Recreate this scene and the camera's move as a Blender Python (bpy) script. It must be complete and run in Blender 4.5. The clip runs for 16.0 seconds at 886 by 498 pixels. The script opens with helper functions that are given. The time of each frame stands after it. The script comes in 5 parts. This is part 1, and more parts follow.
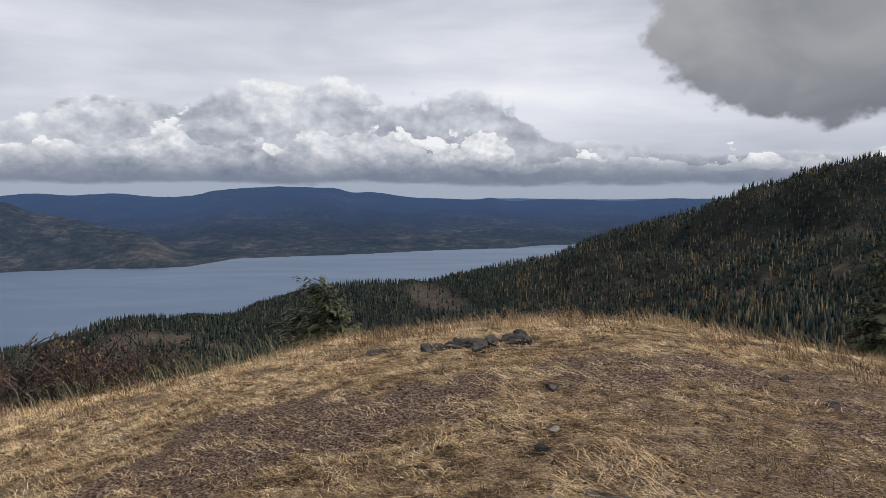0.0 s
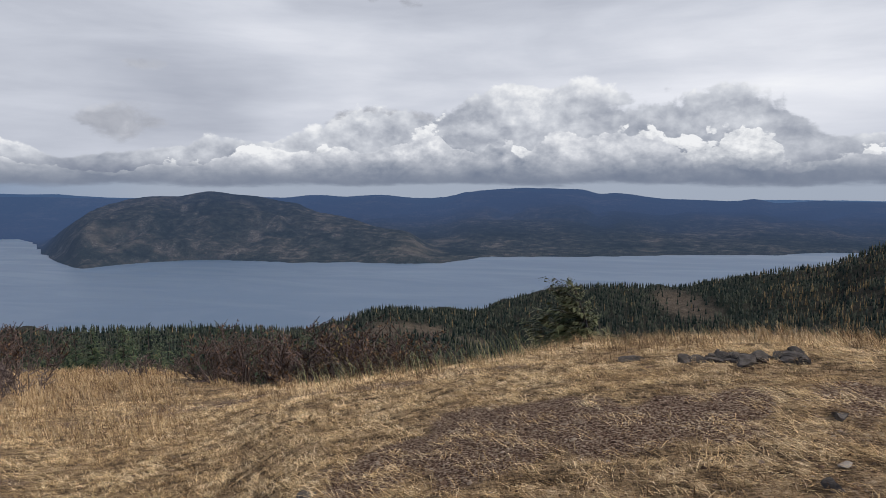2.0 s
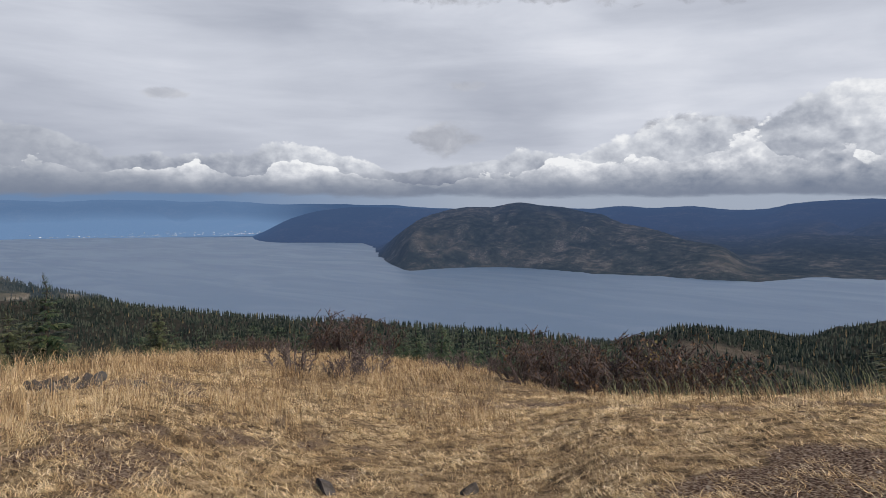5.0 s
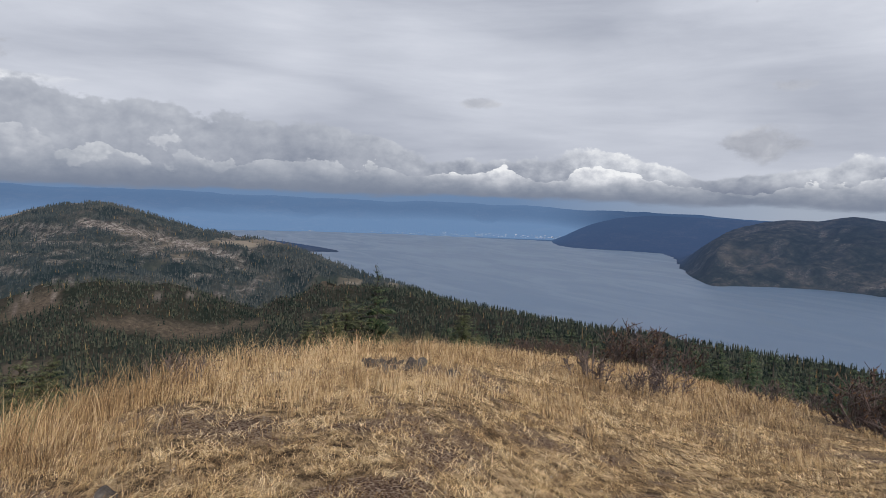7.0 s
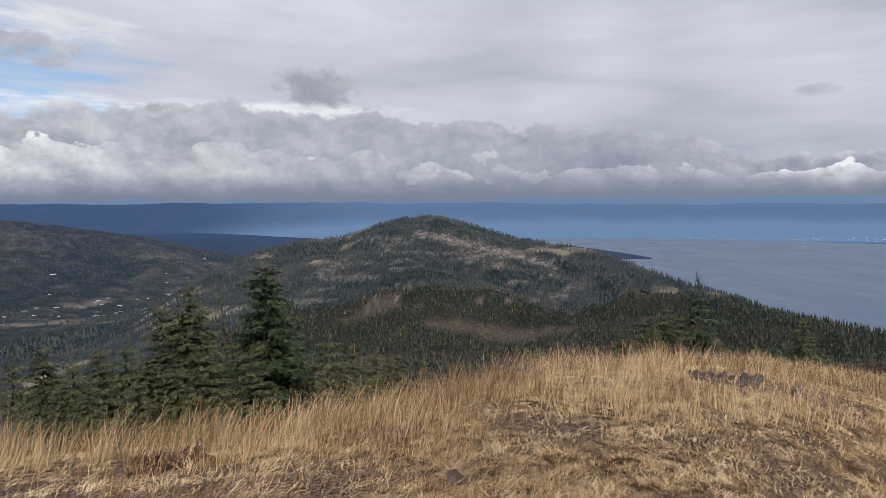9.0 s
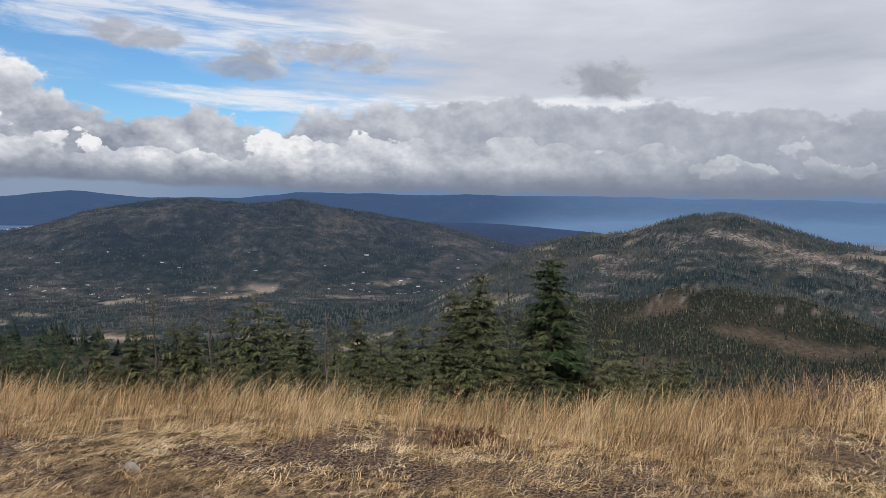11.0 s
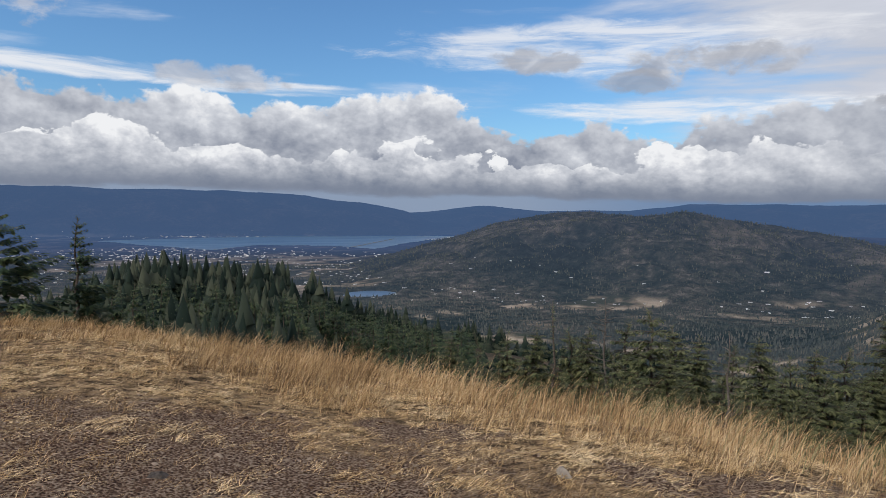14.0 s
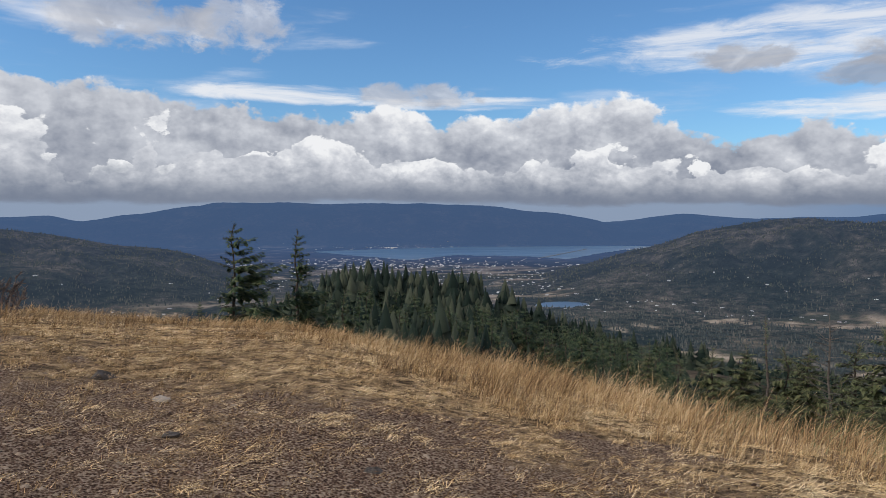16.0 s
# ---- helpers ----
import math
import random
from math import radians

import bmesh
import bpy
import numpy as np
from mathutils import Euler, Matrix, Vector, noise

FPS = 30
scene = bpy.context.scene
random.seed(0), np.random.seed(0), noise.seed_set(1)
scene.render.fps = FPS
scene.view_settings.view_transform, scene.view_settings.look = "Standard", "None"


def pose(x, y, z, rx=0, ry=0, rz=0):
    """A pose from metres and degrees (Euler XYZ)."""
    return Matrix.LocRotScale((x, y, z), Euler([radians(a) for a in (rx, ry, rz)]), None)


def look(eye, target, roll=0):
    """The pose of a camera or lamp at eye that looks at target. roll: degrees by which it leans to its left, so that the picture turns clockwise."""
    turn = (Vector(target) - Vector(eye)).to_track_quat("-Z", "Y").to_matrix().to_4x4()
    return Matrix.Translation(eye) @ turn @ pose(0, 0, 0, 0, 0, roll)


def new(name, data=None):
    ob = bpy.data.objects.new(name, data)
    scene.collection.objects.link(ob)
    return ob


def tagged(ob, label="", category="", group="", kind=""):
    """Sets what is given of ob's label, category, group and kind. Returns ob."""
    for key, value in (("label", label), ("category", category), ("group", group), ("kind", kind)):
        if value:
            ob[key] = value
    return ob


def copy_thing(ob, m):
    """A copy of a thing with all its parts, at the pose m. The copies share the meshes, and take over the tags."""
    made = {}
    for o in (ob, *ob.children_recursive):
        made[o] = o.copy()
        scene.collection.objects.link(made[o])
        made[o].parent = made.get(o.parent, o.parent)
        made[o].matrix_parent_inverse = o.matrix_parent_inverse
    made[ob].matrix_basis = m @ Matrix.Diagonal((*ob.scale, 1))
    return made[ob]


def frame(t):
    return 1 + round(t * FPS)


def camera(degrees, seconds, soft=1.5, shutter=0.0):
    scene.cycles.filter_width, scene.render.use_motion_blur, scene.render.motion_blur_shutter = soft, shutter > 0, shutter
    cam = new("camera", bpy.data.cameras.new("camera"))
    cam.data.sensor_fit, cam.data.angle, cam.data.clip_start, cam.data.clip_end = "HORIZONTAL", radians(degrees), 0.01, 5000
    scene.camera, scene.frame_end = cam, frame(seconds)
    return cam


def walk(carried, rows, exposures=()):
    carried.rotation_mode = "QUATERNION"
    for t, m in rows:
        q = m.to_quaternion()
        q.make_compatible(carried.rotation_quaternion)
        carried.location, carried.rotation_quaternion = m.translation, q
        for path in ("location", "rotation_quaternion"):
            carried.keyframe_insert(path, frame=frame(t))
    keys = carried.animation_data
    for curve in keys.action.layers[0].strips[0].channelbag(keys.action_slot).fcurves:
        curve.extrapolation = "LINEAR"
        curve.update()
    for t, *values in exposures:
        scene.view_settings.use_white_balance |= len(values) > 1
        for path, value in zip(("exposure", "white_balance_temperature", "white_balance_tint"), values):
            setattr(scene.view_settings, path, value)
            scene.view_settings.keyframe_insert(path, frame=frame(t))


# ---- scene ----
cam = camera(66.24, 16.0, soft=0.8)
# seconds, eye in metres, turn in degrees
ROWS = [
    (0.0, -0.001, -0.006, 1.500, 85.05, 0.35, -3.21),
    (0.5, -0.015, 0.005, 1.499, 84.71, 0.16, 0.77),
    (1.0, -0.028, 0.026, 1.492, 84.97, -0.08, 6.40),
    (1.5, -0.065, 0.009, 1.496, 85.19, 0.10, 12.55),
    (2.0, -0.085, 0.002, 1.501, 85.30, 0.47, 17.28),
    (2.5, -0.112, -0.013, 1.499, 85.28, 0.71, 22.06),
    (3.0, -0.141, -0.021, 1.490, 85.47, 0.71, 26.60),
    (3.5, -0.167, -0.024, 1.491, 85.82, 0.65, 30.83),
    (4.0, -0.195, -0.017, 1.478, 86.31, 0.72, 35.07),
    (4.2, -0.199, -0.026, 1.473, 86.48, 0.55, 36.95),
    (6.3, -0.304, -0.249, 1.503, 85.85, 0.34, 55.39),
    (6.5, -0.323, -0.244, 1.499, 85.94, 0.05, 58.92),
    (7.0, -0.378, -0.212, 1.502, 86.66, -1.66, 67.41),
    (7.5, -0.407, -0.215, 1.491, 87.07, -1.13, 74.57),
    (8.0, -0.381, -0.251, 1.491, 87.18, -0.02, 80.19),
    (8.5, -0.382, -0.281, 1.487, 87.38, 0.82, 87.51),
    (9.0, -0.398, -0.316, 1.487, 86.99, 0.35, 93.21),
    (9.2, -0.415, -0.329, 1.484, 86.95, 0.36, 95.99),
    (11.3, -0.417, -0.496, 1.496, 86.48, -1.08, 120.23),
    (11.5, -0.402, -0.531, 1.505, 86.70, -1.05, 122.56),
    (12.0, -0.319, -0.565, 1.520, 87.09, -1.99, 128.02),
    (12.5, -0.318, -0.616, 1.516, 87.39, -1.57, 133.90),
    (13.0, -0.315, -0.633, 1.509, 87.25, -1.95, 139.81),
    (13.5, -0.306, -0.667, 1.508, 86.83, -1.09, 144.79),
    (14.0, -0.321, -0.729, 1.510, 86.87, -0.69, 148.81),
    (14.5, -0.320, -0.749, 1.506, 87.12, -0.61, 153.37),
    (15.0, -0.310, -0.750, 1.507, 87.32, -0.14, 157.60),
    (15.5, -0.279, -0.740, 1.511, 87.53, 0.33, 161.86),
    (16.0, -0.259, -0.750, 1.510, 87.66, 0.11, 164.86),
]
walk(cam, [(t, pose(x, y, z, rx, ry, rz)) for t, x, y, z, rx, ry, rz in ROWS],
     [(0.0, 0.0), (16.0, 0.0)])

EYE_Z = 1.5
LAKE_Z = -118.5
SUN_AZ, SUN_EL = -85.0, 38.0


# ---- node helpers ----
class Nodes:
    """Short calls to wire up a node tree."""

    def __init__(self, tree):
        self.t = tree
        tree.nodes.clear()

    def n(self, kind, **props):
        node = self.t.nodes.new(kind)
        for key, value in props.items():
            setattr(node, key, value)
        return node

    def put(self, socket, value):
        if isinstance(value, bpy.types.NodeSocket):
            self.t.links.new(value, socket)
        elif value is not None:
            socket.default_value = value

    def math(self, op, a, b=None, c=None, clamp=False):
        node = self.n("ShaderNodeMath", operation=op, use_clamp=clamp)
        for socket, value in zip(node.inputs, (a, b, c)):
            self.put(socket, value)
        return node.outputs[0]

    def add(self, a, b): return self.math("ADD", a, b)
    def sub(self, a, b): return self.math("SUBTRACT", a, b)
    def mul(self, a, b): return self.math("MULTIPLY", a, b)

    def step(self, v, lo, hi, a=0.0, b=1.0):
        node = self.n("ShaderNodeMapRange", interpolation_type="SMOOTHSTEP")
        for socket, value in zip(node.inputs, (v, lo, hi, a, b)):
            self.put(socket, value)
        return node.outputs[0]

    def vec(self, x=0.0, y=0.0, z=0.0):
        node = self.n("ShaderNodeCombineXYZ")
        for socket, value in zip(node.inputs, (x, y, z)):
            self.put(socket, value)
        return node.outputs[0]

    def noise(self, vector, scale, detail=4.0, rough=0.55, warp=0.0):
        node = self.n("ShaderNodeTexNoise")
        self.put(node.inputs["Vector"], vector)
        node.inputs["Scale"].default_value = scale
        node.inputs["Detail"].default_value = detail
        node.inputs["Roughness"].default_value = rough
        node.inputs["Distortion"].default_value = warp
        return node.outputs["Fac"]

    def voronoi(self, vector, scale, feature="F1", out="Distance"):
        node = self.n("ShaderNodeTexVoronoi", feature=feature)
        self.put(node.inputs["Vector"], vector)
        node.inputs["Scale"].default_value = scale
        return node.outputs[out]

    def ramp(self, fac, stops, mode="LINEAR"):
        node = self.n("ShaderNodeValToRGB")
        node.color_ramp.interpolation = mode
        el = node.color_ramp.elements
        while len(el) < len(stops):
            el.new(0.5)
        for e, (p, c) in zip(el, stops):
            e.position = p
            e.color = (c, c, c, 1) if isinstance(c, float) else (*c, 1)
        self.put(node.inputs[0], fac)
        return node.outputs[0]

    def mix(self, fac, a, b, blend="MIX"):
        node = self.n("ShaderNodeMix", data_type="RGBA", blend_type=blend)
        self.put(node.inputs[0], fac)
        for socket, value in ((node.inputs[6], a), (node.inputs[7], b)):
            self.put(socket, (*value, 1) if isinstance(value, tuple) else value)
        return node.outputs[2]

    def scale_vec(self, vector, s):
        node = self.n("ShaderNodeMapping")
        self.put(node.inputs[0], vector)
        node.inputs["Scale"].default_value = s
        return node.outputs[0]

    def bump(self, height, strength, distance):
        node = self.n("ShaderNodeBump")
        node.inputs["Strength"].default_value = strength
        node.inputs["Distance"].default_value = distance
        self.put(node.inputs["Height"], height)
        return node.outputs[0]


# ---- sky ----
def make_sky():
    world = bpy.data.worlds.new("sky")
    scene.world = world
    world.use_nodes = True
    g = Nodes(world.node_tree)
    d = g.n("ShaderNodeTexCoord").outputs["Generated"]
    s = g.n("ShaderNodeSeparateXYZ")
    g.put(s.inputs[0], d)
    x, y, z = s.outputs
    mid = radians(80)
    ahead = g.add(g.mul(x, -math.sin(mid)), g.mul(y, math.cos(mid)))
    side = g.sub(g.mul(x, -math.cos(mid)), g.mul(y, math.sin(mid)))
    A = g.mul(g.math("ARCTAN2", side, ahead), 57.2958)      # bearing from the middle, degrees
    el = g.mul(g.math("ARCSINE", z), 57.2958)               # height over the horizon, degrees
    pos = g.math("DIVIDE", g.add(A, 120.0), 240.0, clamp=True)

    def at(az):
        return (az - 80.0 + 120.0) / 240.0

    def along(values, scale):
        """A value that changes with the bearing."""
        return g.mul(g.ramp(pos, [(at(a), v / scale) for a, v in values]), scale)

    def blob(az, e, ra, re, warp, lo=0.0, hi=1.0):
        """One cloud: 1 inside an ellipse whose outline is frayed."""
        da = g.math("DIVIDE", g.sub(A, az - 80.0), ra)
        de = g.math("DIVIDE", g.sub(el, e), re)
        r2 = g.add(g.mul(da, da), g.mul(de, de))
        return g.step(g.add(r2, warp), *((1.14, 0.92) if re > 3 else (1.5, 0.3)), lo, hi)

    # blue sky
    nish = g.n("ShaderNodeTexSky", sky_type="NISHITA", sun_disc=False, sun_elevation=radians(SUN_EL),
               sun_rotation=radians(-SUN_AZ), air_density=1.0, dust_density=0.6, ozone_density=1.5)
    blue = g.mix(1.0, nish.outputs[0], (0.070, 0.105, 0.135), "MULTIPLY")

    # high sheet, drawn out along the wind
    P = g.vec(g.mul(A, 0.1), g.mul(el, 0.1), 0.0)
    tilt = g.vec(g.mul(g.add(A, g.mul(el, 1.2)), 0.028), g.mul(g.sub(el, g.mul(A, 0.035)), 0.16), 3.0)
    streak = g.noise(tilt, 1.0, 6.0, 0.55, 0.5)
    streak2 = g.noise(tilt, 2.6, 5.0, 0.6, 0.3)
    soft = g.noise(g.vec(g.mul(A, 0.03), g.mul(el, 0.06), 9.0), 1.0, 3.0, 0.5, 0.4)
    sheet_v = g.add(g.mul(g.sub(streak, 0.5), 0.75), g.add(g.mul(g.sub(soft, 0.5), 1.0), g.mul(g.sub(streak2, 0.5), 0.25)))
    sheet_col = g.ramp(g.add(sheet_v, along(((-40, 0.52), (20, 0.57), (50, 0.57), (75, 0.42), (100, 0.50), (125, 0.72), (200, 0.70)), 1.0)),
                       [(0.0, (0.26, 0.29, 0.36)), (0.35, (0.42, 0.45, 0.53)), (0.6, (0.60, 0.63, 0.71)), (0.85, (0.79, 0.81, 0.875)), (1.0, (0.92, 0.93, 0.96))])
    open_sky = along(((-40, 0.0), (95, 0.0), (112, 0.16), (128, 0.36), (140, 0.62), (170, 0.78), (196, 0.66), (200, 0.6)), 1.0)
    gap = g.add(g.mul(g.sub(streak, 0.5), 1.5), g.add(g.mul(g.sub(streak2, 0.5), 0.6), g.mul(g.sub(soft, 0.5), 0.6)))
    cover = g.step(g.sub(g.add(gap, 0.62), g.mul(open_sky, 1.35)), -0.22, 0.22)
    sky = g.mix(cover, blue, sheet_col)

    def heaps(v, scale):
        node = g.n("ShaderNodeTexVoronoi", feature="SMOOTH_F1", normalize=True)
        g.put(node.inputs["Vector"], v)
        node.inputs["Scale"].default_value = scale
        node.inputs["Detail"].default_value = 3.0
        node.inputs["Roughness"].default_value = 0.52
        node.inputs["Lacunarity"].default_value = 2.3
        node.inputs["Smoothness"].default_value = 0.35
        return node.outputs["Distance"]

    # long bright bars of cloud in the blue part
    fray = g.mul(g.sub(g.noise(g.vec(g.mul(A, 0.16), g.mul(el, 0.7), 5.0), 1.0, 6.0, 0.62, 0.6), 0.5), 3.2)
    comb = g.step(g.noise(g.vec(g.mul(g.add(A, g.mul(el, 2.0)), 0.05), g.mul(g.sub(el, g.mul(A, 0.03)), 0.45), 2.0), 1.6, 7.0, 0.62, 0.4), 0.36, 0.60, 0.15, 1.0)
    for az, e, ra, re, v in ((177.0, 10.3, 10.0, 0.7, 0.9), (163.5, 9.7, 7.0, 0.5, 0.85), (153, 9.3, 3.0, 0.35, 0.8),
                             (135, 13.2, 17.0, 1.9, 0.8), (128, 8.2, 13.0, 0.9, 0.95), (110, 8.3, 14.0, 0.7, 0.95)):
        sky = g.mix(g.mul(g.mul(blob(az, e, ra, re, fray), v), comb), sky, (0.84, 0.855, 0.89))
    # small grey scud
    rag = g.mul(g.sub(g.noise(g.vec(g.mul(A, 0.1), g.mul(el, 0.16), 7.0), 3.6, 7.0, 0.6, 0.3), 0.5), 5.0)
    billow = g.add(g.mul(g.sub(heaps(g.vec(g.mul(A, 0.1), g.mul(el, 0.12), 17.0), 2.2), 0.42), 1.5), 0.25)
    core = g.noise(g.vec(g.mul(A, 0.1), g.mul(el, 0.17), 21.0), 2.6, 6.0, 0.58, 0.6)
    swell = g.add(g.mul(g.noise(g.vec(g.mul(A, 0.1), g.mul(el, 0.14), 31.0), 1.1, 5.0, 0.48, 0.5), 0.7), g.mul(g.math("DIVIDE", el, 24.0), 0.45))
    for az, e, ra, re, v, c in ((-32.0, 12.5, 12.2, 7.6, 1.0, 0.26), (23, 17.5, 9.0, 1.8, 0.8, 0.36),
                                (38.5, 18.0, 13.0, 1.6, 0.9, 0.34), (42.5, 5.6, 2.6, 1.35, 0.9, 0.46),
                                (40.5, 9.9, 1.6, 0.5, 0.6, 0.42), (22.5, 6.0, 3.6, 1.0, 0.85, 0.40), (64.5, 8.8, 1.5, 0.45, 0.7, 0.44),
                                (104, 10.2, 3.4, 1.5, 0.8, 0.38), (115.5, 8.2, 1.7, 0.45, 0.8, 0.40), (127, 11.9, 6.5, 1.2, 0.8, 0.44), (133, 10.5, 3.6, 0.8, 0.7, 0.44),
                                (141, 12.4, 4.6, 0.9, 0.8, 0.45), (167, 10.3, 4.6, 0.9, 0.75, 0.50), (181, 15.5, 3.2, 2.2, 0.7, 0.55), (190, 15.2, 6.0, 2.0, 0.75, 0.5)):
        tone = g.ramp(swell if re > 3 else core, [(0.3, (c * 0.72, c * 0.76, c * 0.88)), (0.52, (c * 0.98, c * 1.02, c * 1.14)), (0.72, (c * 1.45, c * 1.47, c * 1.55))])
        sky = g.mix(g.mul(blob(az, e, ra, re, billow if re > 3 else rag), v), sky, tone)

    # the banks of cumulus along the mountains
    top = along(((-40, 2.5), (-32, 2.6), (-20, 3.5), (-13, 4.2), (-9, 7.0), (2, 7.4), (15, 8.0), (25, 6.3), (31, 4.3), (36, 4.2),
                 (46, 3.2), (55, 4.8), (63, 4.7), (68, 4.2), (73, 6.0), (80, 6.5), (95, 7.2), (113, 8.2), (118, 8.0), (128, 7.0),
                 (132, 6.2), (138, 7.0), (146, 7.6), (151, 8.6), (161, 7.7), (171, 8.3), (178, 9.3), (186, 9.8), (195, 10.3)), 12.0)

    form = along(((-40, 0.75), (15, 0.95), (45, 1.0), (66, 0.95), (73, 0.45), (100, 0.42), (118, 0.6), (128, 0.9), (168, 1.0), (178, 0.85), (200, 0.75)), 1.0)

    def bank(sky, seed, scale, top, low, base, dark, light, depth, loose):
        """One row of heaped cloud: lit on its crowns, grey on its flat base."""
        def field(da, de):
            v = g.vec(g.mul(g.add(A, da), 0.1), g.mul(g.add(el, de), 0.135), seed)
            warp = g.noise(v, scale * 1.6, 4.0, 0.5)
            v2 = g.vec(g.add(g.mul(g.add(A, da), 0.1), g.mul(warp, 0.22)), g.add(g.mul(g.add(el, de), 0.135), g.mul(warp, 0.16)), seed)
            puffs = heaps(v2, scale)
            fine = g.noise(v, scale * 5.0, 6.0, 0.6, 0.2)
            return g.add(g.mul(g.sub(1.0, puffs), 0.9), g.mul(g.sub(fine, 0.5), 0.24))
        f0, f1 = field(0.0, 0.0), field(-0.7, 0.8)
        broad = g.noise(g.vec(g.mul(A, 0.1), g.mul(el, 0.12), seed + 3.0), scale * 0.55, 3.0, 0.5)
        h = g.math("DIVIDE", g.sub(el, low), g.sub(top, low))
        dens = g.add(g.sub(1.0, h), g.add(g.mul(g.sub(f0, 0.55), depth), g.mul(g.sub(broad, 0.5), loose)))
        alpha = g.mul(g.step(dens, 0.0, 0.09), g.step(g.sub(el, low), base - 0.3, base + 0.35))
        lit = g.add(g.mul(g.sub(f0, f1), 1.9), g.add(g.mul(h, 0.36), g.mul(g.sub(broad, 0.5), 1.1)))
        lit = g.add(lit, g.mul(g.step(dens, 0.16, 0.0), 0.14))
        lit = g.add(g.mul(lit, form), g.add(g.mul(form, 0.06), 0.26))
        lit = g.mul(lit, g.step(g.sub(el, low), 0.2, 2.6, 0.12, 1.0))
        col = g.ramp(lit, [(0.0, dark), (0.42, tuple(0.5 * a + 0.5 * b for a, b in zip(dark, light))), (0.75, light), (1.0, (0.87, 0.88, 0.90))])
        return g.mix(alpha, sky, col)

    low = along(((-40, 0.2), (20, 0.7), (50, 0.9), (80, 1.1), (130, 0.9), (170, 1.6), (200, 1.3)), 3.0)
    low = g.add(low, g.mul(g.sub(g.noise(g.vec(g.mul(A, 0.1), g.mul(el, 0.4), 41.0), 1.6, 5.0, 0.6), 0.5), 1.3))
    # light under the cloud base, or the blue of rain
    under = g.mix(along(((-40, 0.0), (40, 0.0), (62, 1.0), (128, 1.0), (142, 0.5), (200, 0.45)), 1.0), (0.36, 0.41, 0.50), (0.15, 0.24, 0.40))
    sky = g.mix(g.step(el, g.add(low, 0.9), g.add(low, 0.2)), sky, under)
    sky = bank(sky, 2.0, 1.9, top, low, 0.15, (0.17, 0.20, 0.275), (0.62, 0.645, 0.70), 1.0, 1.1)
    sky = bank(sky, 24.0, 4.2, g.add(g.mul(top, 0.30), 1.0), low, 0.3, (0.20, 0.235, 0.31), (0.66, 0.68, 0.72), 1.4, 4.0)
    sky = bank(sky, 14.0, 2.7, g.add(g.mul(top, 0.5), 0.3), low, 0.1, (0.18, 0.215, 0.29), (0.64, 0.66, 0.71), 1.5, 3.6)
    # the ground's share below the horizon
    sky = g.mix(g.step(el, -0.5, -3.0), sky, (0.10, 0.11, 0.12))

    back = g.n("ShaderNodeBackground")
    g.put(back.inputs[0], sky)
    back.inputs[1].default_value = 1.0
    g.put(g.n("ShaderNodeOutputWorld").inputs[0], back.outputs[0])


make_sky()

sun = new("sun", bpy.data.lights.new("sun", "SUN"))
sun.data.energy, sun.data.angle, sun.data.color = 2.6, radians(6), (1.0, 0.93, 0.83)
_a, _e = radians(SUN_AZ), radians(SUN_EL)
sun.matrix_world = look((0, 0, 60), (60 * math.sin(_a) * math.cos(_e), -60 * math.cos(_a) * math.cos(_e), 60 - 60 * math.sin(_e)))


# ---- materials ----
def material(name, build, rough=0.9, metal=0.0, spec=0.2):
    m = bpy.data.materials.new(name)
    m.use_nodes = True
    g = Nodes(m.node_tree)
    b = g.n("ShaderNodeBsdfPrincipled")
    b.inputs["Roughness"].default_value = rough
    b.inputs["Metallic"].default_value = metal
    b.inputs["Specular IOR Level"].default_value = spec
    out = g.n("ShaderNodeOutputMaterial")
    g.put(out.inputs[0], b.outputs[0])
    build(g, b)
    return m


def place(g):
    return g.n("ShaderNodeNewGeometry").outputs["Position"]


def island(g):
    return g.n("ShaderNodeNewGeometry").outputs["Random Per Island"]


def attribute(g, name):
    return g.n("ShaderNodeAttribute", attribute_name=name).outputs["Fac"]


def varied(name, colors, scale, rough=0.9, bump=0.0, bump_scale=None, by="place", spec=0.2):
    """A surface of some colours, mottled at two scales or piece by piece."""
    def build(g, b):
        p = place(g) if by == "place" else g.n("ShaderNodeTexCoord").outputs["Object"]
        v = g.add(g.mul(g.noise(p, scale, 5.0, 0.6), 0.7), g.mul(g.noise(p, scale * 7.3, 3.0, 0.6), 0.3))
        if by == "island":
            v = g.add(g.mul(v, 0.35), g.mul(island(g), 0.65))
        n = len(colors)
        col = g.ramp(v, [(0.25 + 0.5 * i / max(1, n - 1), c) for i, c in enumerate(colors)])
        g.put(b.inputs["Base Color"], col)
        if bump:
            g.put(b.inputs["Normal"], g.bump(g.noise(p, bump_scale or scale * 4, 6.0, 0.65), bump, 0.02))
    return material(name, build, rough, 0.0, spec)


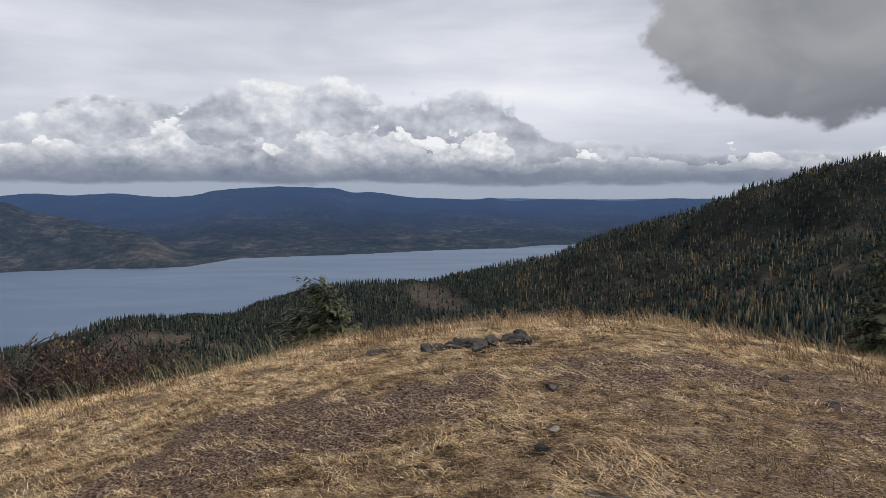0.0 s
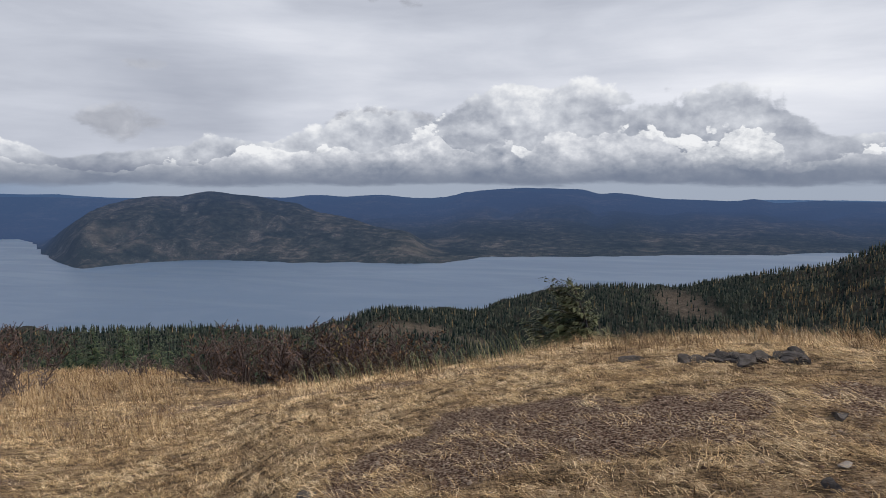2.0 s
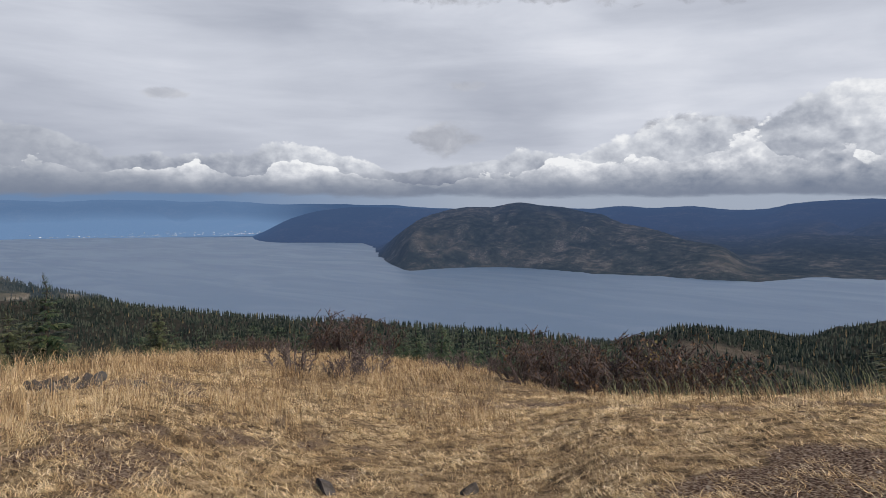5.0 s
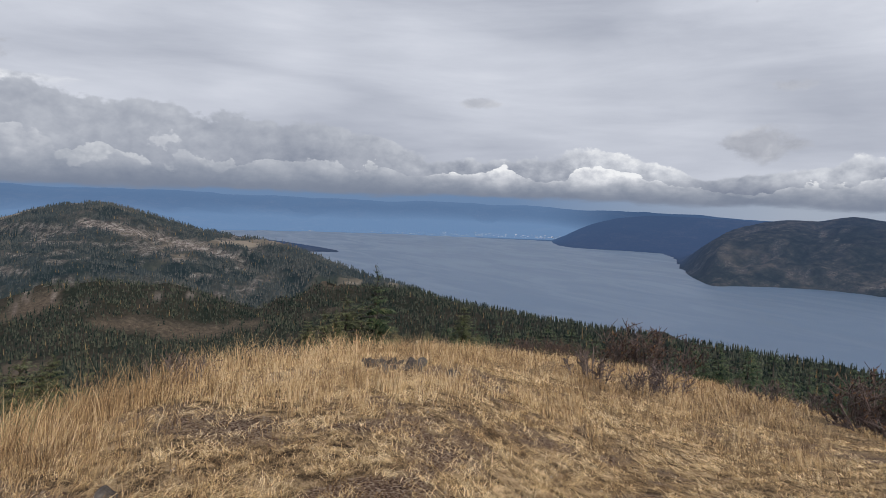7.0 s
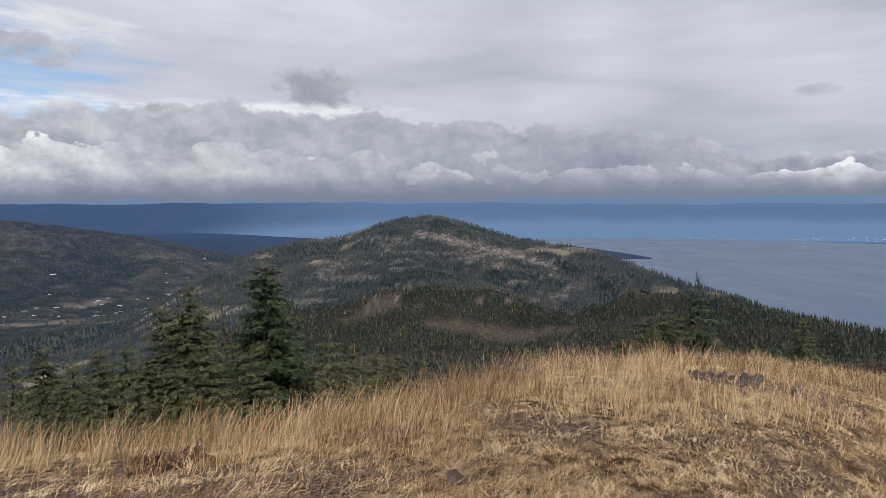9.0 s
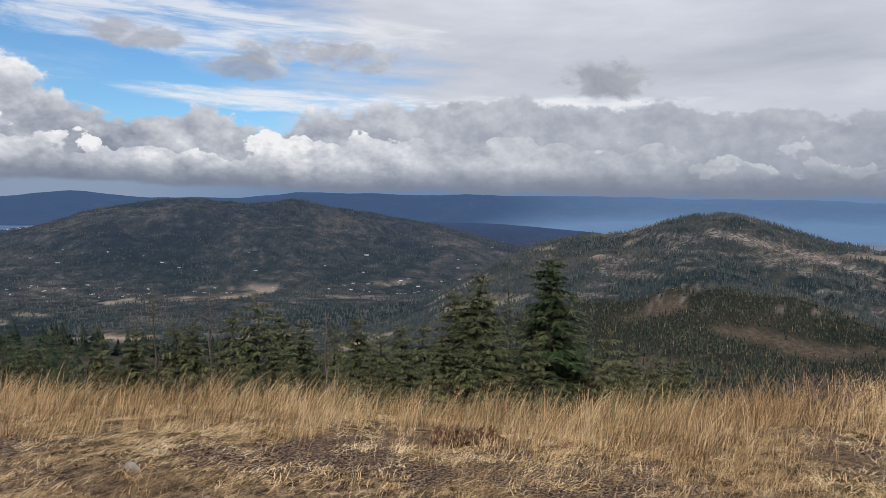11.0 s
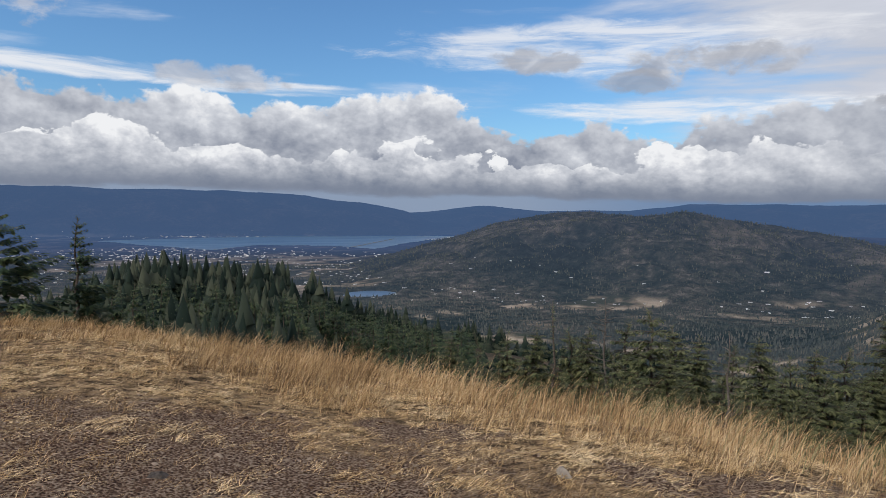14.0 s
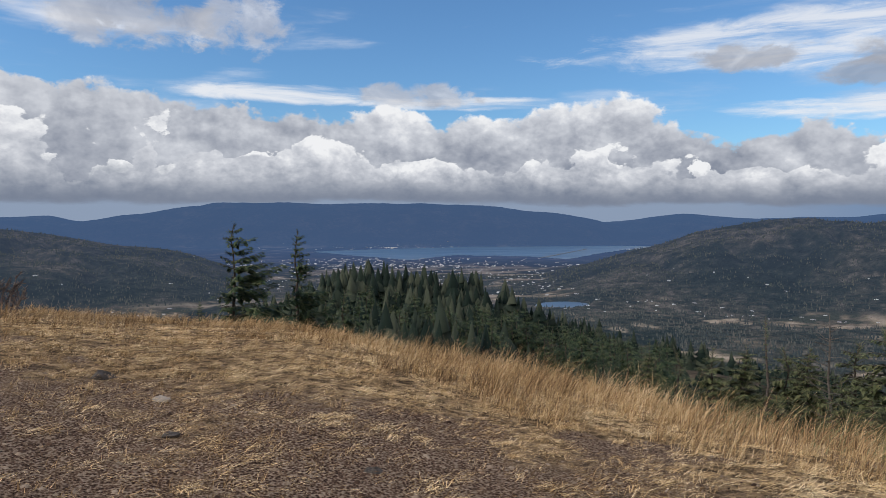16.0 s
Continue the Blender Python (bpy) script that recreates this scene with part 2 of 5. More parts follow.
def meadow_build(g, b):
    p = place(g)
    thin = attribute(g, "bare")
    clump = g.noise(p, 1.1, 6.0, 0.62, 0.3)
    grit = g.noise(p, 34.0, 4.0, 0.7)
    crumb = g.voronoi(p, 55.0)
    straw = g.noise(g.scale_vec(p, (22.0, 60.0, 30.0)), 1.0, 4.0, 0.7, 1.5)
    soil = g.ramp(g.add(g.mul(grit, 0.6), g.mul(crumb, 0.6)),
                  [(0.38, (0.030, 0.017, 0.012)), (0.50, (0.112, 0.064, 0.042)), (0.62, (0.215, 0.135, 0.088)), (0.76, (0.40, 0.30, 0.22))])
    tuft = g.noise(p, 7.0, 5.0, 0.6, 0.4)
    thatch = g.ramp(g.add(g.mul(straw, 0.5), g.mul(tuft, 0.5)), [(0.38, (0.045, 0.028, 0.016)), (0.46, (0.16, 0.105, 0.055)), (0.54, (0.43, 0.285, 0.155)), (0.64, (0.70, 0.51, 0.31))])
    m = g.step(g.add(g.add(thin, g.mul(g.sub(clump, 0.5), 1.1)), g.mul(g.sub(grit, 0.5), 0.5)), 0.35, 0.75)
    g.put(b.inputs["Base Color"], g.mix(m, thatch, soil))
    h = g.add(g.mul(crumb, 0.4), g.add(grit, g.add(g.mul(straw, 0.6), g.mul(tuft, 1.6))))
    g.put(b.inputs["Normal"], g.bump(h, 1.0, 0.05))


def hills_build(g, b):
    """Forest floor of the slopes: scrub, brown grass, pale rock."""
    p = place(g)
    n = g.noise(p, 0.013, 7.0, 0.62, 0.4)
    fine = g.noise(p, 0.35, 6.0, 0.7)
    rocky = attribute(g, "rock")
    scrub = g.ramp(g.add(g.mul(n, 0.55), g.mul(fine, 0.45)),
                   [(0.32, (0.012, 0.020, 0.016)), (0.45, (0.024, 0.028, 0.021)), (0.58, (0.050, 0.042, 0.033)), (0.72, (0.10, 0.078, 0.06))])
    grass = g.ramp(fine, [(0.3, (0.05, 0.040, 0.031)), (0.55, (0.11, 0.086, 0.064)), (0.75, (0.20, 0.16, 0.115))])
    rock = g.ramp(fine, [(0.3, (0.14, 0.11, 0.095)), (0.55, (0.30, 0.25, 0.22)), (0.75, (0.46, 0.41, 0.37))])
    col = g.mix(attribute(g, "open"), scrub, grass)
    g.put(b.inputs["Base Color"], g.mix(rocky, col, rock))
    g.put(b.inputs["Normal"], g.bump(fine, 0.8, 1.2))


def painted_haze_build(painted_haze):
    """Far land: haze painted in, as base colour fading to black plus blue glow."""
    def build(g, b):
        p = place(g)
        n = g.noise(p, 0.006, 8.0, 0.6, 0.3)
        fine = g.noise(p, 0.05, 6.0, 0.7)
        v = g.add(g.mul(n, 0.5), g.mul(fine, 0.5))
        wood = g.ramp(v, [(0.41, (0.008, 0.016, 0.016)), (0.49, (0.026, 0.036, 0.031)), (0.55, (0.070, 0.064, 0.052)), (0.63, (0.20, 0.17, 0.135))])
        field = g.ramp(g.noise(p, 0.02, 3.0, 0.6), [(0.40, (0.06, 0.065, 0.045)), (0.5, (0.26, 0.20, 0.14)), (0.60, (0.52, 0.41, 0.30))])
        crag = g.noise(p, 0.22, 6.0, 0.75, 0.6)
        rock = g.ramp(crag, [(0.38, (0.06, 0.052, 0.043)), (0.5, (0.24, 0.19, 0.155)), (0.60, (0.50, 0.43, 0.37))])
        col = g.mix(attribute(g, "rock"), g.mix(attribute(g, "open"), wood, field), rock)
        far = attribute(g, "painted_haze")
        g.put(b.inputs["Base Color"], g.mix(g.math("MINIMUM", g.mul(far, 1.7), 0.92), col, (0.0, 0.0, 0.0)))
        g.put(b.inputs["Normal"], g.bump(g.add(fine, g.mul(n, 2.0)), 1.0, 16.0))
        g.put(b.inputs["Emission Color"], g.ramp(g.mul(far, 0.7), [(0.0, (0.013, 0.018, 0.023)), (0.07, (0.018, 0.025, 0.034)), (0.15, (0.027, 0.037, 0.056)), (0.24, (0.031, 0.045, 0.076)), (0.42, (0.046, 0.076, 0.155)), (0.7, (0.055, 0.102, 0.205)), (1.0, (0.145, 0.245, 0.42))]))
        g.put(b.inputs["Emission Strength"], painted_haze)
    return build


def water_build(g, b):
    p = place(g)
    wide = g.noise(g.scale_vec(p, (0.004, 0.012, 0.01)), 1.0, 6.0, 0.6, 0.8)
    ripple = g.noise(g.scale_vec(p, (0.5, 0.9, 1.0)), 1.0, 4.0, 0.6)
    g.put(b.inputs["Base Color"], g.ramp(wide, [(0.35, (0.062, 0.115, 0.195)), (0.65, (0.090, 0.145, 0.225))]))
    g.put(b.inputs["Roughness"], g.step(wide, 0.3, 0.7, 0.34, 0.46))
    g.put(b.inputs["Normal"], g.bump(ripple, 0.10, 0.15))


def haze_glow_build(g, b):
    """Woods far off; the trees themselves glow faintly blue to paint in haze."""
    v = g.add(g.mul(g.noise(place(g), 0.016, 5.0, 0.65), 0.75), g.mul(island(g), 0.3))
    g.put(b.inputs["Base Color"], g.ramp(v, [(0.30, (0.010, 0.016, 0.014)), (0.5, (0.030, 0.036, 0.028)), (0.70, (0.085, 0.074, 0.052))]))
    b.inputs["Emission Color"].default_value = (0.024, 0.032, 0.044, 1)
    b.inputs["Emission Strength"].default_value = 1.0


def grass_build(colors, wide, close):
    """Blades that differ tuft by tuft and one by one."""
    def build(g, b):
        p = place(g)
        v = g.add(g.mul(g.noise(p, wide, 4.0, 0.6), 0.9), g.mul(g.noise(p, close, 3.0, 0.6), 0.8))
        v = g.add(g.sub(v, 0.55), g.mul(island(g), 0.38))
        g.put(b.inputs["Base Color"], g.ramp(v, [(0.28 + 0.44 * i / (len(colors) - 1), c) for i, c in enumerate(colors)]))
    return build


MEADOW = material("meadow", meadow_build, 0.95, spec=0.1)
HILLS = material("wooded_hills", hills_build, 0.95, spec=0.05)
HAZE_PAINTED_LAND = material("distance", painted_haze_build(1.0), 1.0, spec=0.0)
WATER = material("lake_water", water_build, 0.25, spec=0.4)
GRASS = material("dry_grass", grass_build([(0.11, 0.062, 0.029), (0.30, 0.184, 0.086), (0.54, 0.358, 0.18), (0.73, 0.54, 0.32)], 0.7, 5.0), 0.75, spec=0.25)
GREEN_GRASS = varied("green_stalks", [(0.09, 0.11, 0.05), (0.22, 0.21, 0.10), (0.36, 0.32, 0.17)], 0.5, 0.75, by="island")
STRAW = material("flattened_straw", grass_build([(0.17, 0.096, 0.044), (0.56, 0.358, 0.165), (0.84, 0.595, 0.31), (0.94, 0.73, 0.45)], 1.5, 7.0), 0.85, spec=0.15)
STONE = varied("weathered_stone", [(0.020, 0.016, 0.014), (0.060, 0.048, 0.040), (0.13, 0.108, 0.09), (0.24, 0.21, 0.18)], 9.0, 0.85, 0.6, 18.0, by="object")
PALE_STONE = varied("pale_stone", [(0.20, 0.17, 0.14), (0.34, 0.29, 0.24), (0.44, 0.39, 0.33)], 6.0, 0.85, 0.4, 25.0, by="object")
GRAVEL = varied("gravel", [(0.052, 0.028, 0.018), (0.135, 0.078, 0.050), (0.21, 0.135, 0.090), (0.34, 0.26, 0.19)], 3.0, 0.9, by="island")
BARK = varied("bark", [(0.035, 0.027, 0.022), (0.09, 0.072, 0.06), (0.16, 0.135, 0.115)], 8.0, 0.95, 0.6, 30.0)
DEAD_WOOD = varied("grey_dead_wood", [(0.05, 0.042, 0.036), (0.11, 0.095, 0.082), (0.19, 0.165, 0.145)], 9.0, 0.9, 0.5, 40.0)
NEEDLES = varied("conifer_needles", [(0.015, 0.030, 0.013), (0.033, 0.056, 0.023), (0.060, 0.084, 0.034), (0.105, 0.118, 0.054)], 0.6, 0.7, by="island", spec=0.25)
OLIVE = varied("olive_needles", [(0.036, 0.046, 0.018), (0.085, 0.096, 0.040), (0.155, 0.155, 0.072)], 0.6, 0.7, by="island", spec=0.25)
SAGE = varied("pale_olive_needles", [(0.070, 0.080, 0.034), (0.15, 0.155, 0.070), (0.26, 0.25, 0.13)], 0.8, 0.7, by="island", spec=0.25)
KNOLL_CONIFER = varied("knoll_conifers", [(0.010, 0.018, 0.014), (0.020, 0.031, 0.023), (0.036, 0.046, 0.032), (0.058, 0.066, 0.045)], 0.05, 0.85, by="island", spec=0.1)
FAR_CONIFER = varied("far_conifers", [(0.013, 0.021, 0.018), (0.029, 0.038, 0.030), (0.050, 0.058, 0.043), (0.088, 0.090, 0.063)], 0.02, 0.9, by="island", spec=0.1)
HAZE_GLOW_CONIFER = material("haze_glow_conifers", lambda g, b: haze_glow_build(g, b), 0.95, spec=0.05)
LARCH = varied("autumn_larch", [(0.10, 0.070, 0.038), (0.19, 0.13, 0.062), (0.28, 0.20, 0.10)], 0.02, 0.9, by="island", spec=0.1)
TWIG = varied("bare_twigs", [(0.046, 0.031, 0.026), (0.10, 0.070, 0.060), (0.165, 0.12, 0.105)], 2.0, 0.85, by="island")
PALE_TWIG = varied("grey_brown_twigs", [(0.075, 0.052, 0.046), (0.15, 0.11, 0.095), (0.22, 0.17, 0.145)], 2.0, 0.85, by="island")
RUSSET = varied("russet_leaves", [(0.075, 0.040, 0.026), (0.155, 0.082, 0.044), (0.24, 0.135, 0.068)], 2.0, 0.8, by="island")
YELLOW = varied("yellow_leaves", [(0.20, 0.13, 0.035), (0.36, 0.25, 0.075), (0.46, 0.35, 0.14)], 2.0, 0.8, by="island")
PALE_WALL = varied("pale_building_walls", [(0.45, 0.44, 0.43), (0.70, 0.69, 0.67), (0.80, 0.79, 0.78)], 0.01, 0.8, by="island")
ROOF = varied("grey_roofs", [(0.12, 0.12, 0.13), (0.30, 0.30, 0.32), (0.5, 0.5, 0.52)], 0.01, 0.8, by="island")
ROAD = varied("road_surface", [(0.22, 0.20, 0.18), (0.34, 0.31, 0.28)], 0.1, 0.9)


# ---- the lie of the land ----
# Bearings in degrees, anticlockwise from +y; heights as angles seen from the summit.
def fbm(x, y, octaves=5, seed=0, gain=0.5):
    """Smooth lattice noise in about -1..1, on arrays."""
    total, amp, norm = 0.0, 1.0, 0.0
    for o in range(octaves):
        xi, yi = np.floor(x).astype(np.int64), np.floor(y).astype(np.int64)
        fx, fy = x - xi, y - yi
        fx, fy = fx * fx * (3 - 2 * fx), fy * fy * (3 - 2 * fy)

        def h(i, j):
            v = (i * 374761393 + j * 668265263 + (seed + o) * 974634777) & 0x7FFFFFFF
            v = ((v ^ (v >> 13)) * 1274126177) & 0x7FFFFFFF
            return ((v ^ (v >> 16)) & 0xFFFF) / 32767.5 - 1.0
        a = h(xi, yi) * (1 - fx) + h(xi + 1, yi) * fx
        b = h(xi, yi + 1) * (1 - fx) + h(xi + 1, yi + 1) * fx
        total = total + amp * (a * (1 - fy) + b * fy)
        norm += amp
        x, y, amp = x * 2.03 + 17.1, y * 2.03 + 5.7, amp * gain
    return total / norm


def smooth(t):
    t = np.clip(t, 0, 1)
    return t * t * (3 - 2 * t)


def curve(az, table, column):
    """A value of the table by bearing, eased between its rows."""
    a = np.array([row[0] for row in table], float)
    v = np.array([row[column] for row in table], float)
    soft = 1.6 if table is BROW else 0.5
    return sum(w * np.interp(az + d * soft, a, v) for d, w in ((-1.5, 0.12), (-0.75, 0.22), (0, 0.32), (0.75, 0.22), (1.5, 0.12)))


# brow of the summit meadow: bearing, angle, distance
BROW = ((-100, -11, 10), (-60, -12, 9), (-37, -11.6, 8.5), (-22, -10.1, 9), (-13.5, -10.0, 9.5), (-4, -10.75, 10), (6, -11.9, 10), (15, -13.6, 10),
        (23, -14.7, 11), (30, -15.1, 12), (33.5, -15.3, 14), (39.5, -13.4, 29), (48, -12.5, 34), (56, -11.75, 30), (63, -11.3, 22),
        (70, -10.8, 15), (77, -11.0, 13), (85, -11.5, 12), (90, -12.5, 9.5), (100, -14.6, 8), (109, -15.3, 8), (118, -15.2, 8),
        (127, -14.6, 8.5), (136, -13.8, 9), (145, -13.2, 10), (154, -11.9, 12), (161, -10.7, 13), (170, -9.1, 14), (178, -7.7, 15),
        (187, -6.95, 16), (195, -5.7, 16), (205, -5.1, 16), (240, -8, 12), (262, -11, 10))
# wooded shoulders and hills round the summit: bearing, distance, angle of the ground
SHOULDER = ((-98, 420, 4.0), (-60, 450, 3.0), (-36, 450, 1.9), (-31, 445, 1.1), (-28, 440, 0.0), (-24, 435, -1.5), (-20, 430, -2.7), (-15.7, 425, -4.0), (-12.5, 420, -5.5),
            (-8.7, 410, -6.2), (-4, 400, -7.3), (-1, 395, -7.9), (3, 390, -7.7), (7.5, 385, -8.1), (11, 380, -9.0), (15, 360, -10.2), (23, 340, -9.8),
            (26, 335, -10.8), (28, 330, -11.5), (45, 330, -10.3), (59, 380, -8.9), (67, 450, -7.6), (70, 490, -6.6), (73.7, 520, -5.7), (77, 560, -4.4), (81, 640, -3.0),
            (87, 700, -2.2), (90.7, 720, -1.0), (93.5, 740, -0.3), (96, 740, -0.25), (98, 740, -0.65), (102, 760, -1.95), (105, 760, -2.2),
            (108.5, 760, -3.0), (113, 720, -5.2), (118, 620, -9.0), (125, 520, -12.5), (140, 450, -14.5), (190, 400, -14.0), (230, 420, 0.0), (262, 420, 4.0))
# the wooded knoll beyond the meadow and the broken ground beside it
KNOLL = ((118, 150, -17.0), (128, 150, -14.2), (140, 160, -12.6), (147, 165, -11.6), (152, 170, -10.9), (157, 170, -9.9), (160, 165, -8.6), (166, 160, -8.5), (171, 155, -7.9),
         (175, 150, -7.9), (180, 150, -8.8), (190, 150, -10.5), (205, 150, -13.0))
# mountain across the lake with its cliffs
HEADLAND = ((14.0, 1500, -6.2), (15.5, 1420, -5.2), (18.8, 1420, -4.5), (20, 1450, -3.2), (22.8, 1500, -2.8), (25, 1600, -2.0), (28, 1650, -1.4), (29.5, 1680, -0.6),
            (33.5, 1700, 0.0), (36.2, 1700, 0.35), (38.9, 1700, -0.15), (41, 1690, 0.05), (42.6, 1670, -0.4), (44.2, 1640, -0.8), (45.6, 1580, -1.7), (46.8, 1700, -2.6), (47.6, 1810, -3.4), (48.2, 1860, -4.2))
BACK_RANGE = ((-98, 2700, 0.0), (-40, 2700, -0.8), (-24.3, 2700, -0.8), (-21.8, 2700, -0.7), (-17.9, 2700, -1.0), (-11.5, 2700, -0.75), (-8.7, 2600, -0.98),
              (-7.3, 2600, -0.55), (-6.3, 2600, -0.8), (-0.2, 2600, -0.55), (2.7, 2600, -0.06), (4.5, 2600, -0.2), (5.9, 2600, 0.33), (12.7, 2600, 0.37),
              (15.7, 2650, 0.07), (17, 2700, -0.37), (20.3, 2800, -0.34), (22.6, 2800, 0.0), (25.6, 2800, -0.25), (27.8, 2800, 0.0),
              (30, 2800, -0.2), (40, 2800, -0.3), (44, 2800, -1.8))
CAPES = ((38, 2850, -0.6), (44, 2850, -0.15), (48, 2850, -0.04), (50.6, 2850, 0.0), (53.4, 2850, -0.35), (55.5, 2850, -1.0), (58, 2850, -2.3), (60, 2850, -3.2))
FAR_RANGE = ((-98, 4400, 0.8), (-40, 4400, -0.9), (30, 4400, -0.6), (48, 4400, 0.2), (56, 4400, 0.3), (60, 4400, 0.6), (67, 4400, 0.6), (77, 4400, 0.7), (92, 4400, 0.9),
             (110, 4400, 0.95), (129, 4400, 0.8), (134, 4400, 0.3), (140, 4400, 0.16), (145.5, 4400, 0.58), (149, 4400, 0.1), (152, 4400, -0.2), (193, 4300, 0.1),
             (195, 4300, 0.67), (198, 4300, 0.4), (215, 4300, 0.9), (262, 4300, 1.0))
TOWN_RANGE = ((147.5, 4000, -1.9), (149.5, 3950, -0.9), (152.6, 3900, 0.13), (157, 3850, 0.8), (162, 3800, 1.42), (167, 3800, 1.58), (175, 3800, 1.48), (182.5, 3850, 1.6),
              (185.5, 3900, 1.22), (190, 3950, 0.5), (193, 4000, 0.1), (197, 4000, -0.8))
VALLEY_HILL = ((106, 1500, -5.0), (109, 1500, -3.6), (113, 1500, -2.75), (115.5, 1500, -2.05), (118, 1480, -1.5), (122.5, 1450, -0.8), (127, 1420, -0.1), (129.6, 1400, 0.35),
               (132.9, 1420, -0.2), (136, 1450, 0.15), (139, 1450, 0.1), (144.4, 1450, -0.85), (147, 1450, -1.85), (150, 1450, -2.6), (153, 1450, -3.6), (157, 1450, -4.7))
PASS_HILL = ((97, 2400, -2.8), (104.7, 2300, -1.95), (112.4, 2300, -1.45), (118, 2300, -1.45), (126, 2300, -2.2), (132, 2300, -3.2))
WEST_HILL = ((181, 1500, -4.2), (185, 1500, -2.6), (187, 1500, -2.15), (190.8, 1500, -1.75), (194.5, 1500, -0.95), (198, 1500, -0.5), (215, 1400, 0.6), (262, 1300, 2.0))


def ridge(az, r, table, base, front, back, hold=0.0):
    """Height of one ridge: its crest by bearing, sloping down to base before and behind it."""
    a0, a1 = table[0][0], table[-1][0]
    rc, ang = curve(az, table, 1), curve(az, table, 2)
    if table is FAR_RANGE or table is TOWN_RANGE:
        ang = ang + 0.22 * fbm(az * 0.22, az * 0 + 2.5, 5, 37)
    zc = EYE_Z + rc * np.tan(np.radians(ang))
    t = np.where(r < rc, (rc - r) / (rc * front), (r - rc) / (rc * back))
    inside = smooth((az - a0 + 1.5) / 1.5) * smooth((a1 + 1.5 - az) / 1.5)
    t = np.clip(t, 0, 1)
    s = (1 - t) ** 1.2 * (1 + 0.35 * t)
    z = base + (zc - base) * s
    return np.where((inside > 0.01) & (zc > base), base + (z - base) * inside, base)


def grass_length(az, r):
    """How long the grass stands: short on the worn top, long beyond it."""
    rc = curve(az, BROW, 2)
    brow = smooth((r / rc - 0.55) / 0.3)
    long_side = smooth((az - 36) / 6) * smooth((176 - az) / 14)
    field = smooth((r - np.interp(az, (30, 40, 60, 80, 100, 120, 140, 165), (9, 7.5, 6.2, 5.2, 4.6, 4.6, 5.2, 7.0))) / 1.8)
    return 0.06 + 0.10 * brow + long_side * np.maximum(field, brow * 0.9) * 0.17


def near_height(az, r):
    rc = curve(az, BROW, 2)
    ang = np.tan(np.radians(curve(az, BROW, 1) - grass_length(az, rc) * 0.75 / rc * 57.3))
    ease = smooth(r / 3.0)
    a, b = ang + 2 * EYE_Z / rc, -EYE_Z / rc ** 2
    a, b = a * ease, b * ease + (-0.012) * (1 - ease)
    steep = 0.50
    rs = np.maximum((steep + a) / (-2 * b), 0.5)          # where the slope has grown to its steepest
    rr = np.minimum(r, rs)
    return EYE_Z - EYE_Z + a * rr + b * rr * rr - steep * np.maximum(r - rs, 0)


def lake_mask(az, r):
    """1 where the lakes lie."""
    main = smooth((az + 16) / 2) * smooth((86 - az) / 3) * smooth((r - 300) / 40)
    ang = np.interp(az, (-16, -12.5, -8.9, -3.9, 3, 7.4, 13.8, 17.5, 30, 48, 48.6, 49.5, 55, 58, 72, 82, 90),
                    (4.5, 4.55, 4.9, 5.0, 5.3, 5.35, 5.4, 5.9, 5.6, 4.2, 3.3, 3.05, 2.75, 2.4, 2.18, 2.15, 2.2))
    shore = -(LAKE_Z - EYE_Z) / np.tan(np.radians(ang))
    wob = 1 + 0.012 * fbm(az * 0.9, r * 0 + 3.3, 4, 31)
    main = main * smooth((shore * wob - r) / 25)
    spit = smooth((az - 75.2) / 1.0) * smooth((r - 1750) / 60) * smooth((1850 + (az - 75.5) * 95 - r) / 60)
    main = main * (1 - spit)
    lo = -(LAKE_Z - EYE_Z) / np.tan(np.radians(np.interp(az, (145, 149.7, 154.5, 157, 164, 167.6, 171, 176), (1.8, 2.3, 3.18, 3.0, 2.9, 3.3, 3.0, 2.5))))
    hi = -(LAKE_Z - EYE_Z) / np.tan(np.radians(np.interp(az, (145, 149.7, 157, 164, 170, 176), (1.6, 1.5, 1.92, 2.2, 2.34, 2.5))))
    town = smooth((r - lo) / 30) * smooth((hi - r) / 30) * smooth((az - 145.5) / 1) * smooth((176 - az) / 1)
    pr = -(LAKE_Z - EYE_Z) / math.tan(math.radians(6.95))
    pond = smooth(1.6 - (((az - 154.8) / 2.2 + (r - pr) / 170) ** 2 + ((r - pr) / 42) ** 2) * 1.3)
    return np.maximum(np.maximum(main, town), pond)


